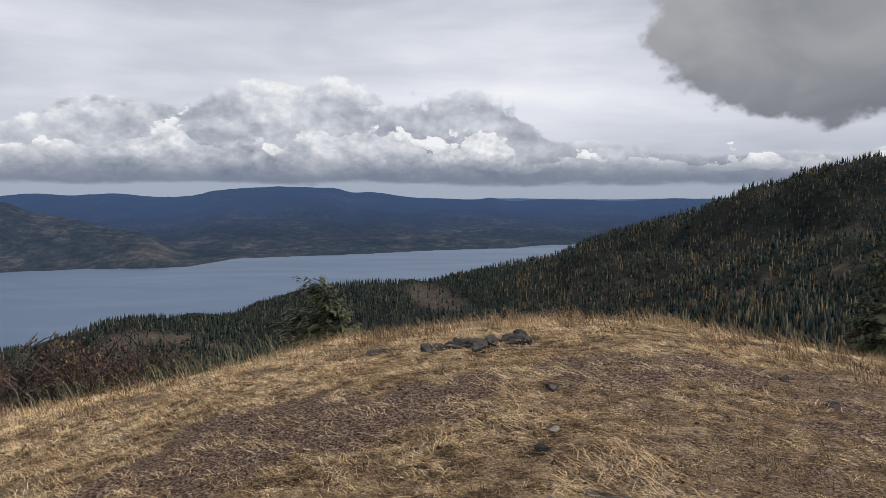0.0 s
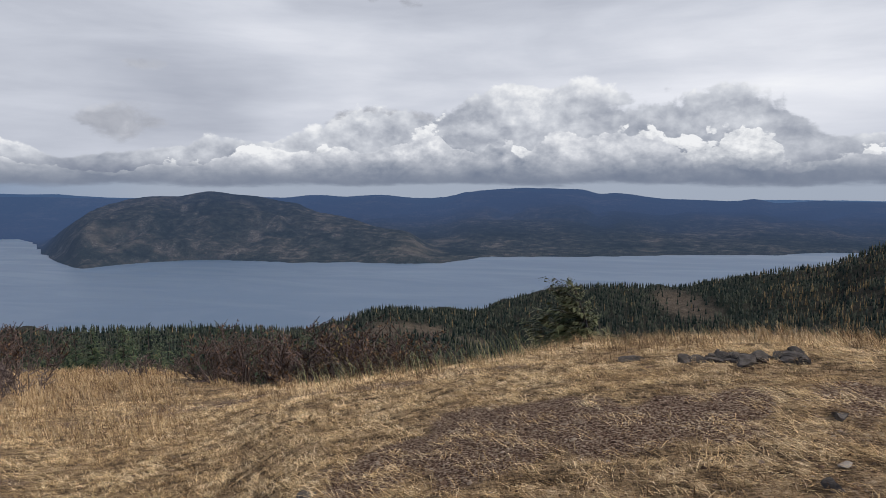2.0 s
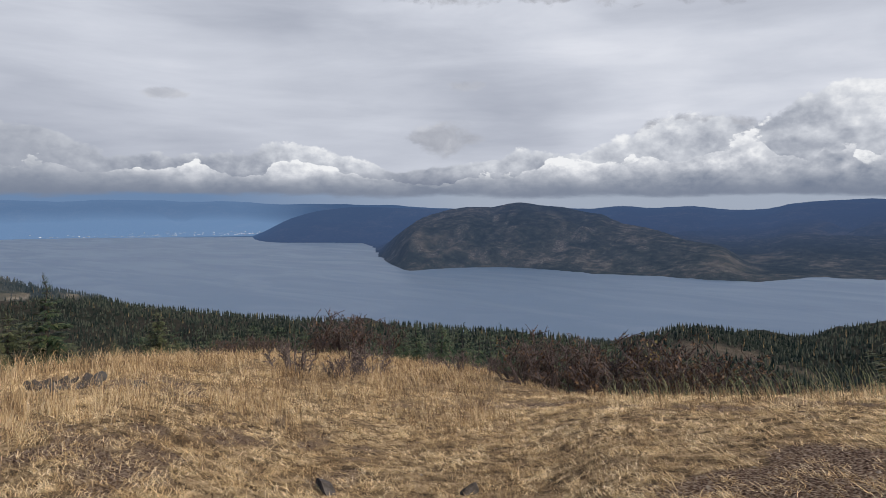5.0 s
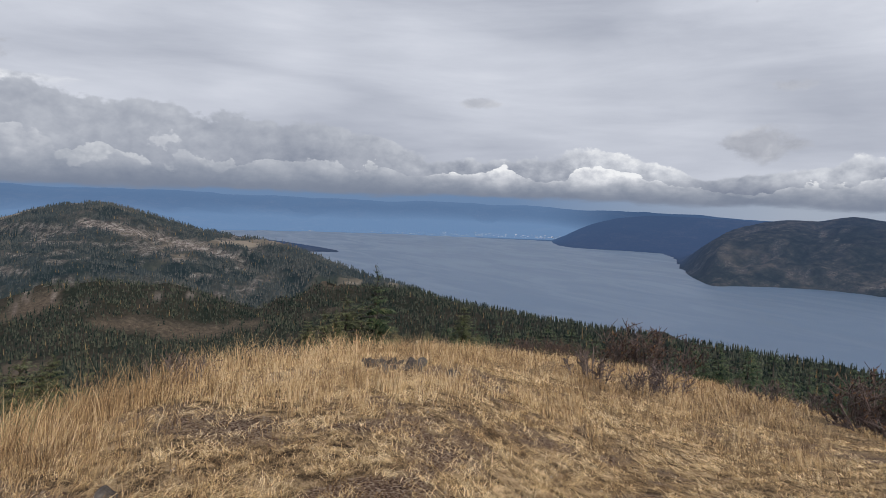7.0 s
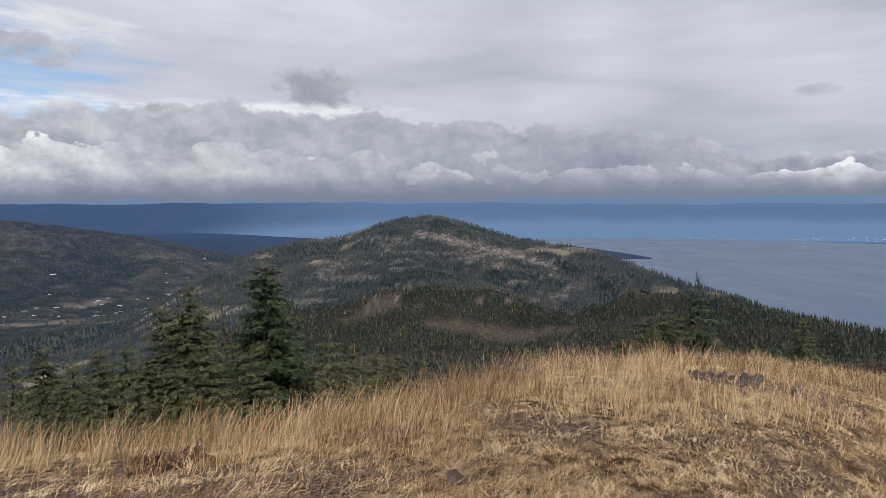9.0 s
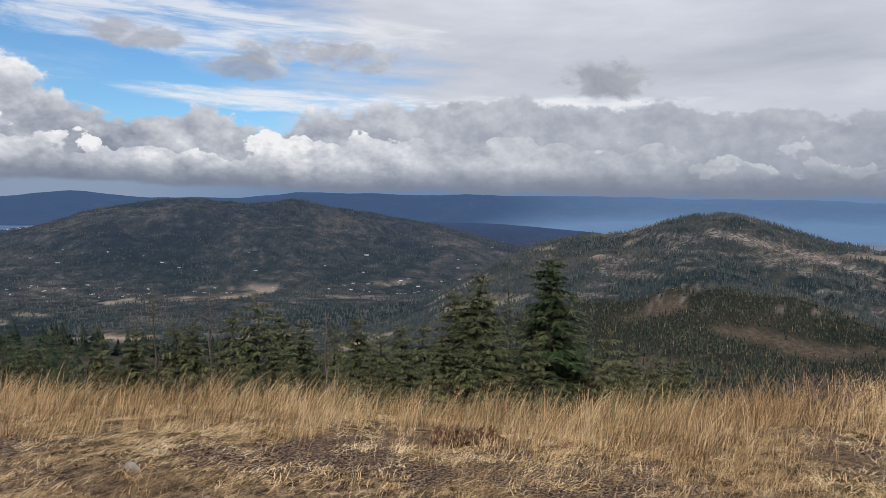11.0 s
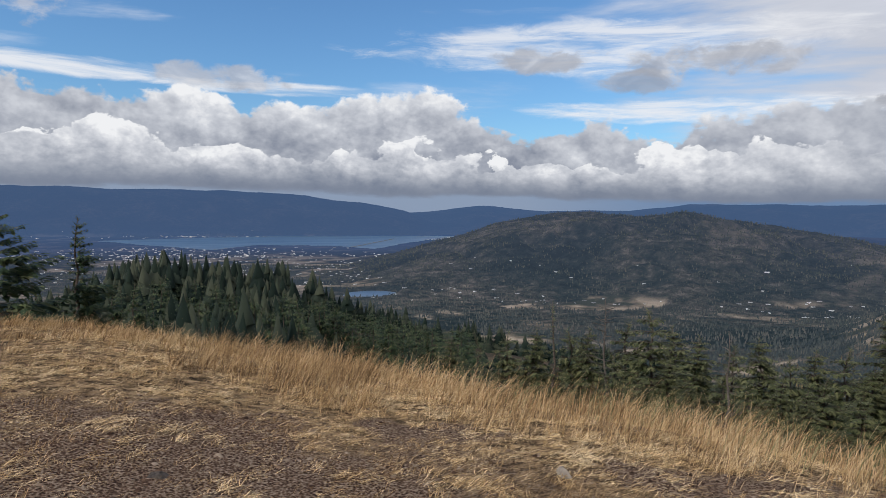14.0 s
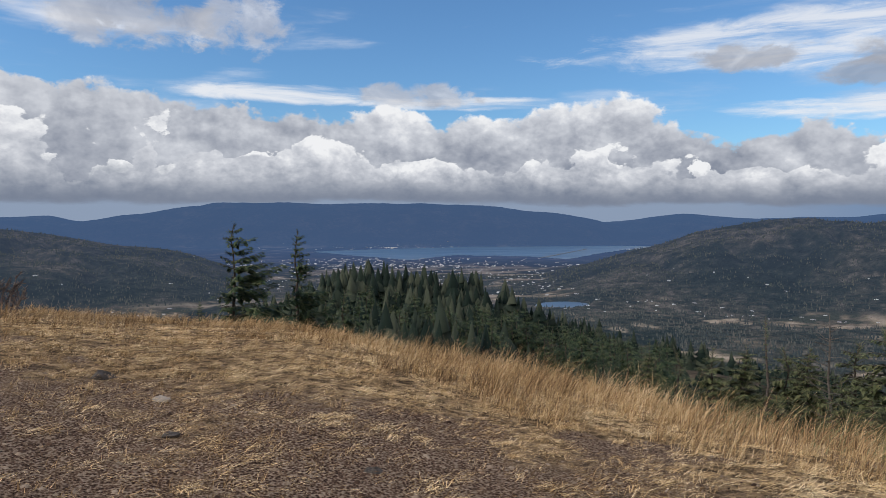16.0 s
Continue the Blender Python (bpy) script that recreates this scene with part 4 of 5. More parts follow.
rnd = random.Random(5)
for az, r, top, kind in ((116.2, 27, -6.6, fir), (118.5, 30, -9.4, young), (120.5, 31, -9.6, fir), (122.2, 28, -10.3, young), (124.2, 33, -9.0, fir), (110.2, 29, -8.5, young),
                         (105.8, 27, -9.8, fir), (103.4, 31, -9.9, young), (101.5, 33, -11.0, fir), (99.4, 34, -11.2, young), (97.6, 36, -11.3, fir), (106.9, 24, -9.0, young),
                         (126.0, 36, -9.9, young), (128.6, 31, -9.3, fir), (130.4, 34, -8.7, fir), (134.0, 31, -8.6, young), (137.0, 30, -9.2, fir), (138.5, 34, -9.4, young),
                         (141.2, 33, -9.5, fir), (143.4, 35, -9.8, young), (112.8, 21, -9.5, young), (117.3, 23, -10.5, fir), (120.0, 24, -11.5, young), (123.0, 23, -11.8, fir),
                         (126.8, 24, -11.6, young), (130.9, 23, -11.2, fir), (135.0, 25, -11.2, young), (95.4, 38, -11.2, thin_fir), (146.0, 38, -9.9, thin_fir), (148.2, 42, -10.3, fir),
                         (107.6, 25, -8.0, fir), (109.6, 20, -10.4, young), (113.4, 26, -7.2, fir), (115.4, 20, -11.0, fir), (104.6, 22, -11.6, young), (102.4, 24, -12.0, fir),
                         (100.2, 26, -12.2, young), (98.4, 30, -12.0, fir), (118.0, 20, -12.2, young), (121.4, 21, -12.4, fir), (125.2, 21, -12.6, young), (129.6, 20, -12.4, fir), (133.4, 21, -12.2, young)):
    copy_at(kind, az, r, rnd.uniform(0, 6.28), tall(az, r, top) / {spruce: 10.0, fir: 9.0, thin_fir: 9.0, young: 6.0}[kind])

# thin pines and snags in the gap
stand(snag("snag", 7.0, 3, "bare grey dead conifer with short broken limbs"), 135.6, 27.0, 0, tall(135.6, 27.0, -6.7) / 7.0)
stand(snag("snag", 6.0, 9, "forked silvery dead tree below the meadow"), 126.8, 19.0, 1.0, tall(126.8, 19.0, -8.6) / 6.0)
half_dead = conifer("pine", 8.0, 1.3, 61, OLIVE, "half-dead thin pine with a bare top", 26, 5, 10, ragged=0.5, droop=0.3, power=0.8, bare_top=0.35)
stand(half_dead, 139.8, 28.0, 0.3, tall(139.8, 28.0, -7.2) / 8.0)

# the two wind-shaped pines on the far brow
flagged = conifer("wind_shaped_pine", 6.0, 2.1, 71, NEEDLES, "wind-shaped dark pine with boughs swept to one side", 18, 7, 15, bare=0.02, flag=0.5, ragged=0.5, droop=0.12, power=0.78)
stand(flagged, 181.6, 33.0, 0.0, tall(181.6, 33.0, -0.1) / 6.0)
flagged2 = conifer("wind_shaped_pine", 6.0, 1.35, 83, NEEDLES, "narrow wind-shaped pine with ragged one-sided boughs", 24, 6, 13, bare=0.02, flag=0.5, ragged=0.52, droop=0.12, power=0.8)
stand(flagged2, 176.7, 34.0, 0.0, tall(176.7, 34.0, -0.7) / 6.0)
for az, r, top in ((179.3, 36, -5.6), (178.0, 38, -6.2), (174.4, 36, -5.8), (173.0, 39, -5.6), (175.4, 35, -6.9), (184.2, 36, -6.2)):
    copy_at(flagged2, az, r, 0.0, max(0.25, tall(az, r, top) / 6.0))

# the bent tree beyond the rocks
bent = conifer("bent_fir", 3.2, 1.9, 97, SAGE, "low bent pale olive fir with long wind-swept boughs", 19, 7, 13, bare=0.03, flag=0.7, lean=0.32, ragged=0.5, droop=0.0, power=0.7)
stand(bent, 5.2, 15.0, 0.0, tall(5.2, 15.0, -7.3) / 3.2)
# the bough at the meadow's far edge
stand(conifer("fir", 5.0, 1.5, 101, OLIVE, LABEL_FIR, 22, 6, 16, ragged=0.35, droop=0.4), -36.6, 15.0, 0.0, tall(-36.6, 15.0, -3.2) / 5.0)

# trees behind the knoll of long grass
pole_fir = conifer("fir", 5.0, 1.5, 113, NEEDLES, "fir with a thin bare top beyond the long grass", 24, 6, 14, ragged=0.4, droop=0.35, bare_top=0.2)
stand(pole_fir, 73.5, 27.0, 0.0, tall(73.5, 27.0, -4.8) / 5.0)
for az, r, top, kind in ((75.9, 29, -7.3, young), (77.7, 30, -8.4, young), (79.0, 31, -9.2, fir), (76.8, 27, -8.6, fir), (74.6, 30, -8.0, young), (66.0, 34, -7.9, young), (64.6, 40, -10.2, fir), (71.8, 33, -9.9, young), (69.0, 36, -10.0, fir),
                         (19.9, 20, -12.4, young), (22.4, 22, -12.2, young), (17.6, 21, -13.4, young), (27.8, 24, -11.9, young)):
    copy_at(kind, az, r, rnd.uniform(0, 6.28), max(0.2, tall(az, r, top) / {fir: 9.0, young: 6.0}[kind]))

far_fir = conifer("fir", 7.0, 2.5, 151, NEEDLES, "dark fir among others below the far side of the meadow", 17, 7, 8, ragged=0.3, droop=0.35, power=0.75, limbs=False)
stand(far_fir, 43.0, 70.0, 0.0, tall(43.0, 70.0, -9.8) / 7.0)
far_spruce = conifer("spruce", 7.0, 1.9, 157, NEEDLES, "dark narrow spruce among others below the meadow", 16, 6, 6, ragged=0.35, droop=0.45, power=0.7, limbs=False)
stand(far_spruce, 47.0, 75.0, 0.0, tall(47.0, 75.0, -9.6) / 7.0)

# dark trees below the far side of the field
for i in range(56):
    az = 21 + 47 * (i + rnd.uniform(-0.4, 0.4)) / 56
    r = rnd.uniform(48, 105)
    top = np.interp(az, (21, 30, 38, 46, 55, 63, 69), (-11.7, -10.9, -9.9, -9.4, -9.3, -9.2, -9.6)) - abs(rnd.gauss(0, 0.8)) + 0.1
    h = tall(az, r, top)
    copy_at(rnd.choice((far_fir, far_spruce)), az, r, rnd.uniform(0, 6.28), max(0.3, min(1.9, h / 7.0)))
# the nearest trees of the knoll
for i in range(84):
    az = 146 + 30 * (i + rnd.uniform(-0.5, 0.5)) / 84
    r = rnd.uniform(105, 158)
    top = np.interp(az, (146, 152, 157, 160, 165, 171, 174, 176), (-9.6, -8.6, -7.4, -6.0, -5.9, -5.0, -5.6, -6.4)) - abs(rnd.gauss(0, 0.9))
    copy_at(rnd.choice((far_fir, far_fir, far_spruce)), az, r, rnd.uniform(0, 6.28), max(0.5, min(2.2, tall(az, r, top) / 7.0)))


# ---- shrubs ----
LABEL_DARK = "dark bare-twigged shrub at the edge of the grass"
dark = shrub("shrub", 1.5, 2.0, 7, LABEL_DARK, RUSSET, 1, 30)
stand(dark, 34.4, 17.5, 0.0, tall(34.4, 17.5, -11.3) / 1.15)
for az, r, turn, top in ((31.8, 18.0, 2.0, -11.8), (36.0, 18.5, 4.0, -12.3), (29.8, 18.2, 1.0, -12.9), (50.6, 33, 1.0, -9.2), (59.5, 33, 2.2, -10.5), (57.2, 34, 0.5, -10.7), (61.5, 32, 3.0, -10.7)):
    copy_at(dark, az, r, turn, max(0.3, tall(az, r, top) / 1.18))
russet = shrub("shrub", 1.5, 1.9, 19, "russet-leaved shrub at the edge of the grass", RUSSET, 3, 24)
stand(russet, 27.6, 17.0, 0.0, tall(27.6, 17.0, -11.9) / 1.18)
for az, r, turn, top in ((24.8, 16.5, 1.0, -11.7), (22.8, 16.2, 3.0, -11.9), (21.0, 16.0, 5.0, -12.3), (52.6, 33, 4.0, -10.3)):
    copy_at(russet, az, r, turn, max(0.3, tall(az, r, top) / 1.18))
stand(shrub("shrub", 1.7, 0.7, 29, "thin shrub with yellow autumn leaves", YELLOW, 2, 12), 25.7, 17.0, 0, tall(25.7, 17.0, -10.9) / 1.4)
low = shrub("shrub", 0.8, 0.9, 37, "low leafless grey-brown shrub in the long grass", None, 0, 14, PALE_TWIG)
stand(low, 56.0, 15.5, 0, 1.0)
for az, r, turn, size in ((50.0, 16.5, 1.0, 1.05), (52.2, 15.0, 2.0, 0.7), (41.8, 24, 2.0, 1.0), (44.0, 25, 0.0, 0.8), (39.4, 22, 4.0, 0.8), (90.0, 9.0, 0.0, 0.6), (88.5, 9.6, 2.0, 0.5), (196.5, 15, 1.0, 0.9), (198.2, 14.5, 3.0, 0.8)):
    copy_at(low, az, r, turn, size)
sticks = shrub("dead_brush", 0.17, 0.36, 43, "low heap of dead reddish brush in the grass", None, 0, 16, RUSSET)
stand(sticks, 118.4, 5.7, 0, 0.8)
copy_at(sticks, 115.3, 5.8, 2.0, 0.75)


# ---- stones ----
def stone(az, r, sx, sy, sz, seed, label, mat=None, turn=0.0, sink=0.35, group=""):
    ob = tagged(new("stone", stone_mesh(seed, sx, sy, sz, mat or STONE)), label, "stone", group)
    p = spot(az, r)
    ob.matrix_world = Matrix.Translation((p.x, p.y, p.z + sz * (0.45 - sink))) @ Matrix.Rotation(turn, 4, "Z")
    return ob


ROCKS = "dark broken rock of the outcrop on the summit"
for i in range(40):
    q = random.Random(900 + i)
    az = (q.gauss(-5.2, 1.1) if i % 5 < 3 else q.gauss(-9.6, 0.7)) if i < 34 else q.uniform(-11.5, -2.6)
    size = q.uniform(0.04, 0.095) if i < 34 else 0.04
    stone(az, 6.3 + q.gauss(0, 0.13), size * q.uniform(1.0, 1.7), size, size * q.uniform(0.45, 0.8), 200 + i, ROCKS, None, q.uniform(0, 3), 0.25, "rocks of the outcrop")
stone(-12.6, 3.55, 0.045, 0.03, 0.022, 230, "small pale flat stone on bare soil", PALE_STONE, 0.3)
stone(-12.1, 3.25, 0.06, 0.05, 0.05, 231, "dark jagged stone on bare soil")
stone(-12.4, 4.3, 0.08, 0.06, 0.05, 232, "dark low stone among dry grass")
stone(-30.2, 5.1, 0.07, 0.05, 0.05, 233, "brown stone near the brow of the summit")
stone(-33.5, 4.6, 0.05, 0.04, 0.035, 234, "small brown stone on bare soil")
stone(-22.5, 2.75, 0.13, 0.09, 0.03, 235, "flat grey slab sunk in the soil")
stone(-31.5, 3.0, 0.14, 0.08, 0.03, 236, "flat grey slab sunk in the soil")
stone(-17.0, 2.8, 0.10, 0.07, 0.03, 237, "flat grey slab sunk in the soil")
stone(2.6, 6.6, 0.16, 0.09, 0.05, 238, "low brown rock showing through the grass")
stone(42.6, 5.4, 0.12, 0.10, 0.08, 239, "dark stone in short dry grass")
stone(39.9, 4.9, 0.10, 0.08, 0.08, 240, "dark stone in short dry grass")
stone(55.2, 5.2, 0.16, 0.10, 0.07, 241, "dark stone in short dry grass")
stone(30.0, 4.1, 0.12, 0.07, 0.05, 242, "dark stone in short dry grass")
stone(140.9, 5.1, 0.10, 0.07, 0.05, 243, "pale grey stone in the grass", PALE_STONE, 0.5)
stone(188.6, 7.4, 0.15, 0.10, 0.10, 244, "brown stone on the worn ground")
stone(184.2, 6.4, 0.08, 0.06, 0.035, 245, "flat pale stone on the worn ground", PALE_STONE)
stone(169.2, 4.8, 0.08, 0.06, 0.03, 246, "flat brown stone on the worn ground")
stone(183.0, 5.4, 0.07, 0.06, 0.03, 247, "flat brown stone on the worn ground")
stone(68.4, 9.3, 0.22, 0.12, 0.06, 248, "dark low rock beside the trodden path")
stone(96.0, 4.3, 0.10, 0.07, 0.05, 249, "dark stone in short dry grass")
# fire ring: charred stones with a pale log
for i in range(16):
    q = random.Random(500 + i)
    a = i * math.tau / 16
    sx = q.uniform(0.07, 0.13)
    stone(RING_AZ + 1.9 * math.cos(a) + q.uniform(-0.2, 0.2), RING_R + 0.42 * math.sin(a), sx, sx * 0.7, sx * 0.75, 260 + i, "dark stone of the old fire ring", None, i * 1.1, 0.15, "stones of the fire ring")


def log(az, r, length, thick, turn, label):
    s = Soup()
    rr = random.Random(8)
    pts = [Vector((length * (i / 6 - 0.5), rr.uniform(-1, 1) * thick * 0.3, thick * 0.7 + rr.uniform(-1, 1) * thick * 0.15)) for i in range(7)]
    s.tube(pts, [thick * rr.uniform(0.8, 1.05) for _ in pts], 8)
    for e in (0, 6):
        k = e * 8
        for j in range(1, 7):
            s.f.append((k, k + j, k + j + 1) if e else (k, k + j + 1, k + j))
    ob = tagged(new("log", s.mesh("log", DEAD_WOOD, True)), label, "log")
    stand(ob, az, r, turn)


log(RING_AZ - 2.1, RING_R - 0.1, 0.42, 0.07, 2.6, "short weathered grey log by the old fire ring")
log(RING_AZ + 0.8, RING_R - 0.55, 0.6, 0.035, 2.9, "short weathered grey log by the old fire ring")


# ---- forests on the slopes ----
def tree_soup(az, r, h, width, kind, rs, hang=0.0):
    """Many small conifers in one mesh: each a few ragged skirts of boughs."""
    z = height(az, r)
    x, y = -np.sin(np.radians(az)) * r, np.cos(np.radians(az)) * r
    n = len(az)
    tiers, sides = kind
    per_v = tiers * (sides + 1)
    co = np.zeros((n, per_v, 3), np.float32)
    for t in range(tiers):
        lo, hi = t / tiers * 0.82 + 0.02, (t + 1) / tiers * 0.86 + 0.14
        rad = width * h * (1 - t / tiers) ** 0.85
        k0 = t * (sides + 1)
        co[:, k0, 0], co[:, k0, 1], co[:, k0, 2] = x, y, z + h * hi
        turn = rs.uniform(0, math.tau, n)
        for k in range(sides):
            a = turn + math.tau * k / sides
            q = rad * rs.uniform(0.7, 1.25, n)
            co[:, k0 + 1 + k, 0] = x + np.cos(a) * q
            co[:, k0 + 1 + k, 1] = y + np.sin(a) * q
            co[:, k0 + 1 + k, 2] = z + h * (lo + rs.uniform(-0.05, 0.05, n))
    tri = []
    for t in range(tiers):
        k0 = t * (sides + 1)
        tri += [(k0, k0 + 1 + k, k0 + 1 + (k + 1) % sides) for k in range(sides)]
    tri = np.array(tri, np.int64)
    faces = (tri[None] + (np.arange(n) * per_v)[:, None, None]).reshape(-1, 3)
    return co.reshape(-1, 3), faces


def shown(az, r, h):
    """Keeps the trees whose tips rise above the land before them."""
    grid_a, grid_r = np.arange(-43, 204, 0.5), np.exp(np.linspace(math.log(4), math.log(900), 150))
    AZ, RR = np.meshgrid(grid_a, grid_r)
    ang = np.arctan2(height(AZ, RR) - EYE_Z, RR)
    top = np.maximum.accumulate(ang, axis=0)
    i = np.clip(np.searchsorted(grid_r, r * 0.985) - 1, 0, 149)
    j = np.clip(((az + 43) / 0.5).round().astype(int), 0, len(grid_a) - 1)
    return np.arctan2(height(az, r) + h - EYE_Z, r) > top[i, j] - 0.002


def scatter(n, az0, az1, r0, r1, rs):
    return rs.uniform(az0, az1, n), np.sqrt(rs.uniform(r0 ** 2, r1 ** 2, n))


def forest(name, az, r, h, width, kind, mat, label, rs):
    co, faces = tree_soup(az, r, h, width, kind, rs)
    tagged(new(name, mesh_of(name, co, faces, mat)), label, "forest", "", "stuff")


def keep_open(az, r, rs, chance):
    x, y = -np.sin(np.radians(az)) * r, np.cos(np.radians(az)) * r
    o = forest_open(x, y)
    return rs.uniform(0, 1, len(az)) > o * chance


def grow_forests():
    rs = np.random.RandomState(12)
    # slopes and hills
    az, r = scatter(150000, -42, 122, 150, 770, rs)
    h = (3.0 + 1.9 * rs.uniform(0, 1, len(az)) ** 1.3) * (1 + 0.8 * smooth((300 - r) / 160)) * (1 - 0.18 * smooth((r - 300) / 80))
    ang = np.degrees(np.arctan2(height(az, r) - EYE_Z, r))
    ok = shown(az, r, h) & keep_open(az, r, rs, 0.93) & (ledges(az, ang) < 0.3)
    rc = curve(az, SHOULDER, 1)
    ok &= r < rc * 1.04
    az, r, h = az[ok], r[ok], h[ok]
    gold = (rs.uniform(0, 1, len(az)) < np.where((az < -8) & (r < 420), 0.30, 0.04))
    near, far = ~gold & (r < 484), ~gold & (r >= 484)
    forest("conifer_forest", az[near], r[near], h[near], 0.17, (2, 5), FAR_CONIFER, "dense dark conifer forest covering the hillsides", rs)
    forest("hill_forest", az[far], r[far], h[far], 0.17, (2, 5), HAZE_GLOW_CONIFER, "conifer forest on the rounded hill beyond, with painted haze glow", rs)
    forest("larch_stand", az[gold], r[gold], h[gold] * 0.95, 0.11, (2, 5), LARCH, "scattered golden-brown autumn larches among dark conifers", rs)
    # the knoll and broken ground past the meadow
    az, r = scatter(5200, 118, 182, 70, 215, rs)
    h = (5.0 + 5.0 * rs.uniform(0, 1, len(az)) ** 1.4) * np.interp(az, (118, 140, 152, 157, 160, 172, 176, 180), (0.62, 0.66, 0.8, 1.1, 1.45, 1.45, 1.0, 0.7))
    grove = np.interp(az, (118, 135, 150, 156, 160, 176, 180), (0.45, 0.7, 0.85, 0.9, 1.0, 0.95, 0.2))
    ok = shown(az, r, h) & keep_open(az, r, rs, 0.97) & (rs.uniform(0, 1, len(az)) < grove) & (r < curve(az, KNOLL, 1) * 1.12)
    az, r, h = az[ok], r[ok], h[ok]
    forest("knoll_forest", az, r, h, 0.34 + 0.08 * rs.uniform(-1, 1, len(az)), (6, 8), KNOLL_CONIFER, "dark young conifers crowding a knoll below the meadow", rs)
    # trees of the valley and its hill
    az, r = scatter(60000, 104, 200, 300, 1500, rs)
    h = 2.6 + 2.0 * rs.uniform(0, 1, len(az))
    x, y = -np.sin(np.radians(az)) * r, np.cos(np.radians(az)) * r
    z = height(az, r)
    woods = fbm(x / 70, y / 70, 4, 66) + 0.25
    flat = smooth((LAKE_Z + 12 - z) / 8) * smooth((fbm(x / 130, y / 70, 4, 91) - 0.13) / 0.05)
    ok = (shown(az, np.minimum(r, 899), h) | (r > 890)) & (lake_mask(az, r) < 0.02) & (rs.uniform(-0.35, 0.35, len(az)) < woods) & (flat < 0.5)
    ok &= ~((r > 890) & (rs.uniform(0, 1, len(az)) < 0.45))
    az, r, h = az[ok], r[ok], h[ok]
    forest("valley_woods", az, r, h, 0.24, (1, 5), HAZE_GLOW_CONIFER, "dark scattered woods over the valley floor and its hill", rs)


grow_forests()


# ---- grass ----
def blades(n, rs, make):
    """Blades as thin bent strips of three triangles."""
    x, y, z, dx, dy, up, w, bend, arch = make(n)
    n = len(x)
    co = np.zeros((n, 5, 3), np.float32)
    a = rs.uniform(0, math.tau, n)
    sx, sy = np.cos(a) * w, np.sin(a) * w
    for i, (t, k) in enumerate(((0, 1), (0, -1), (0.55, 0.75), (0.55, -0.75), (1, 0))):
        f = t ** bend
        co[:, i, 0] = x + dx * f + sx * k
        co[:, i, 1] = y + dy * f + sy * k
        co[:, i, 2] = z + up * t - arch * t * t
    tri = np.array([(0, 1, 3), (0, 3, 2), (2, 3, 4)], np.int64)
    faces = (tri[None] + (np.arange(n) * 5)[:, None, None]).reshape(-1, 3)
    return co.reshape(-1, 3), faces


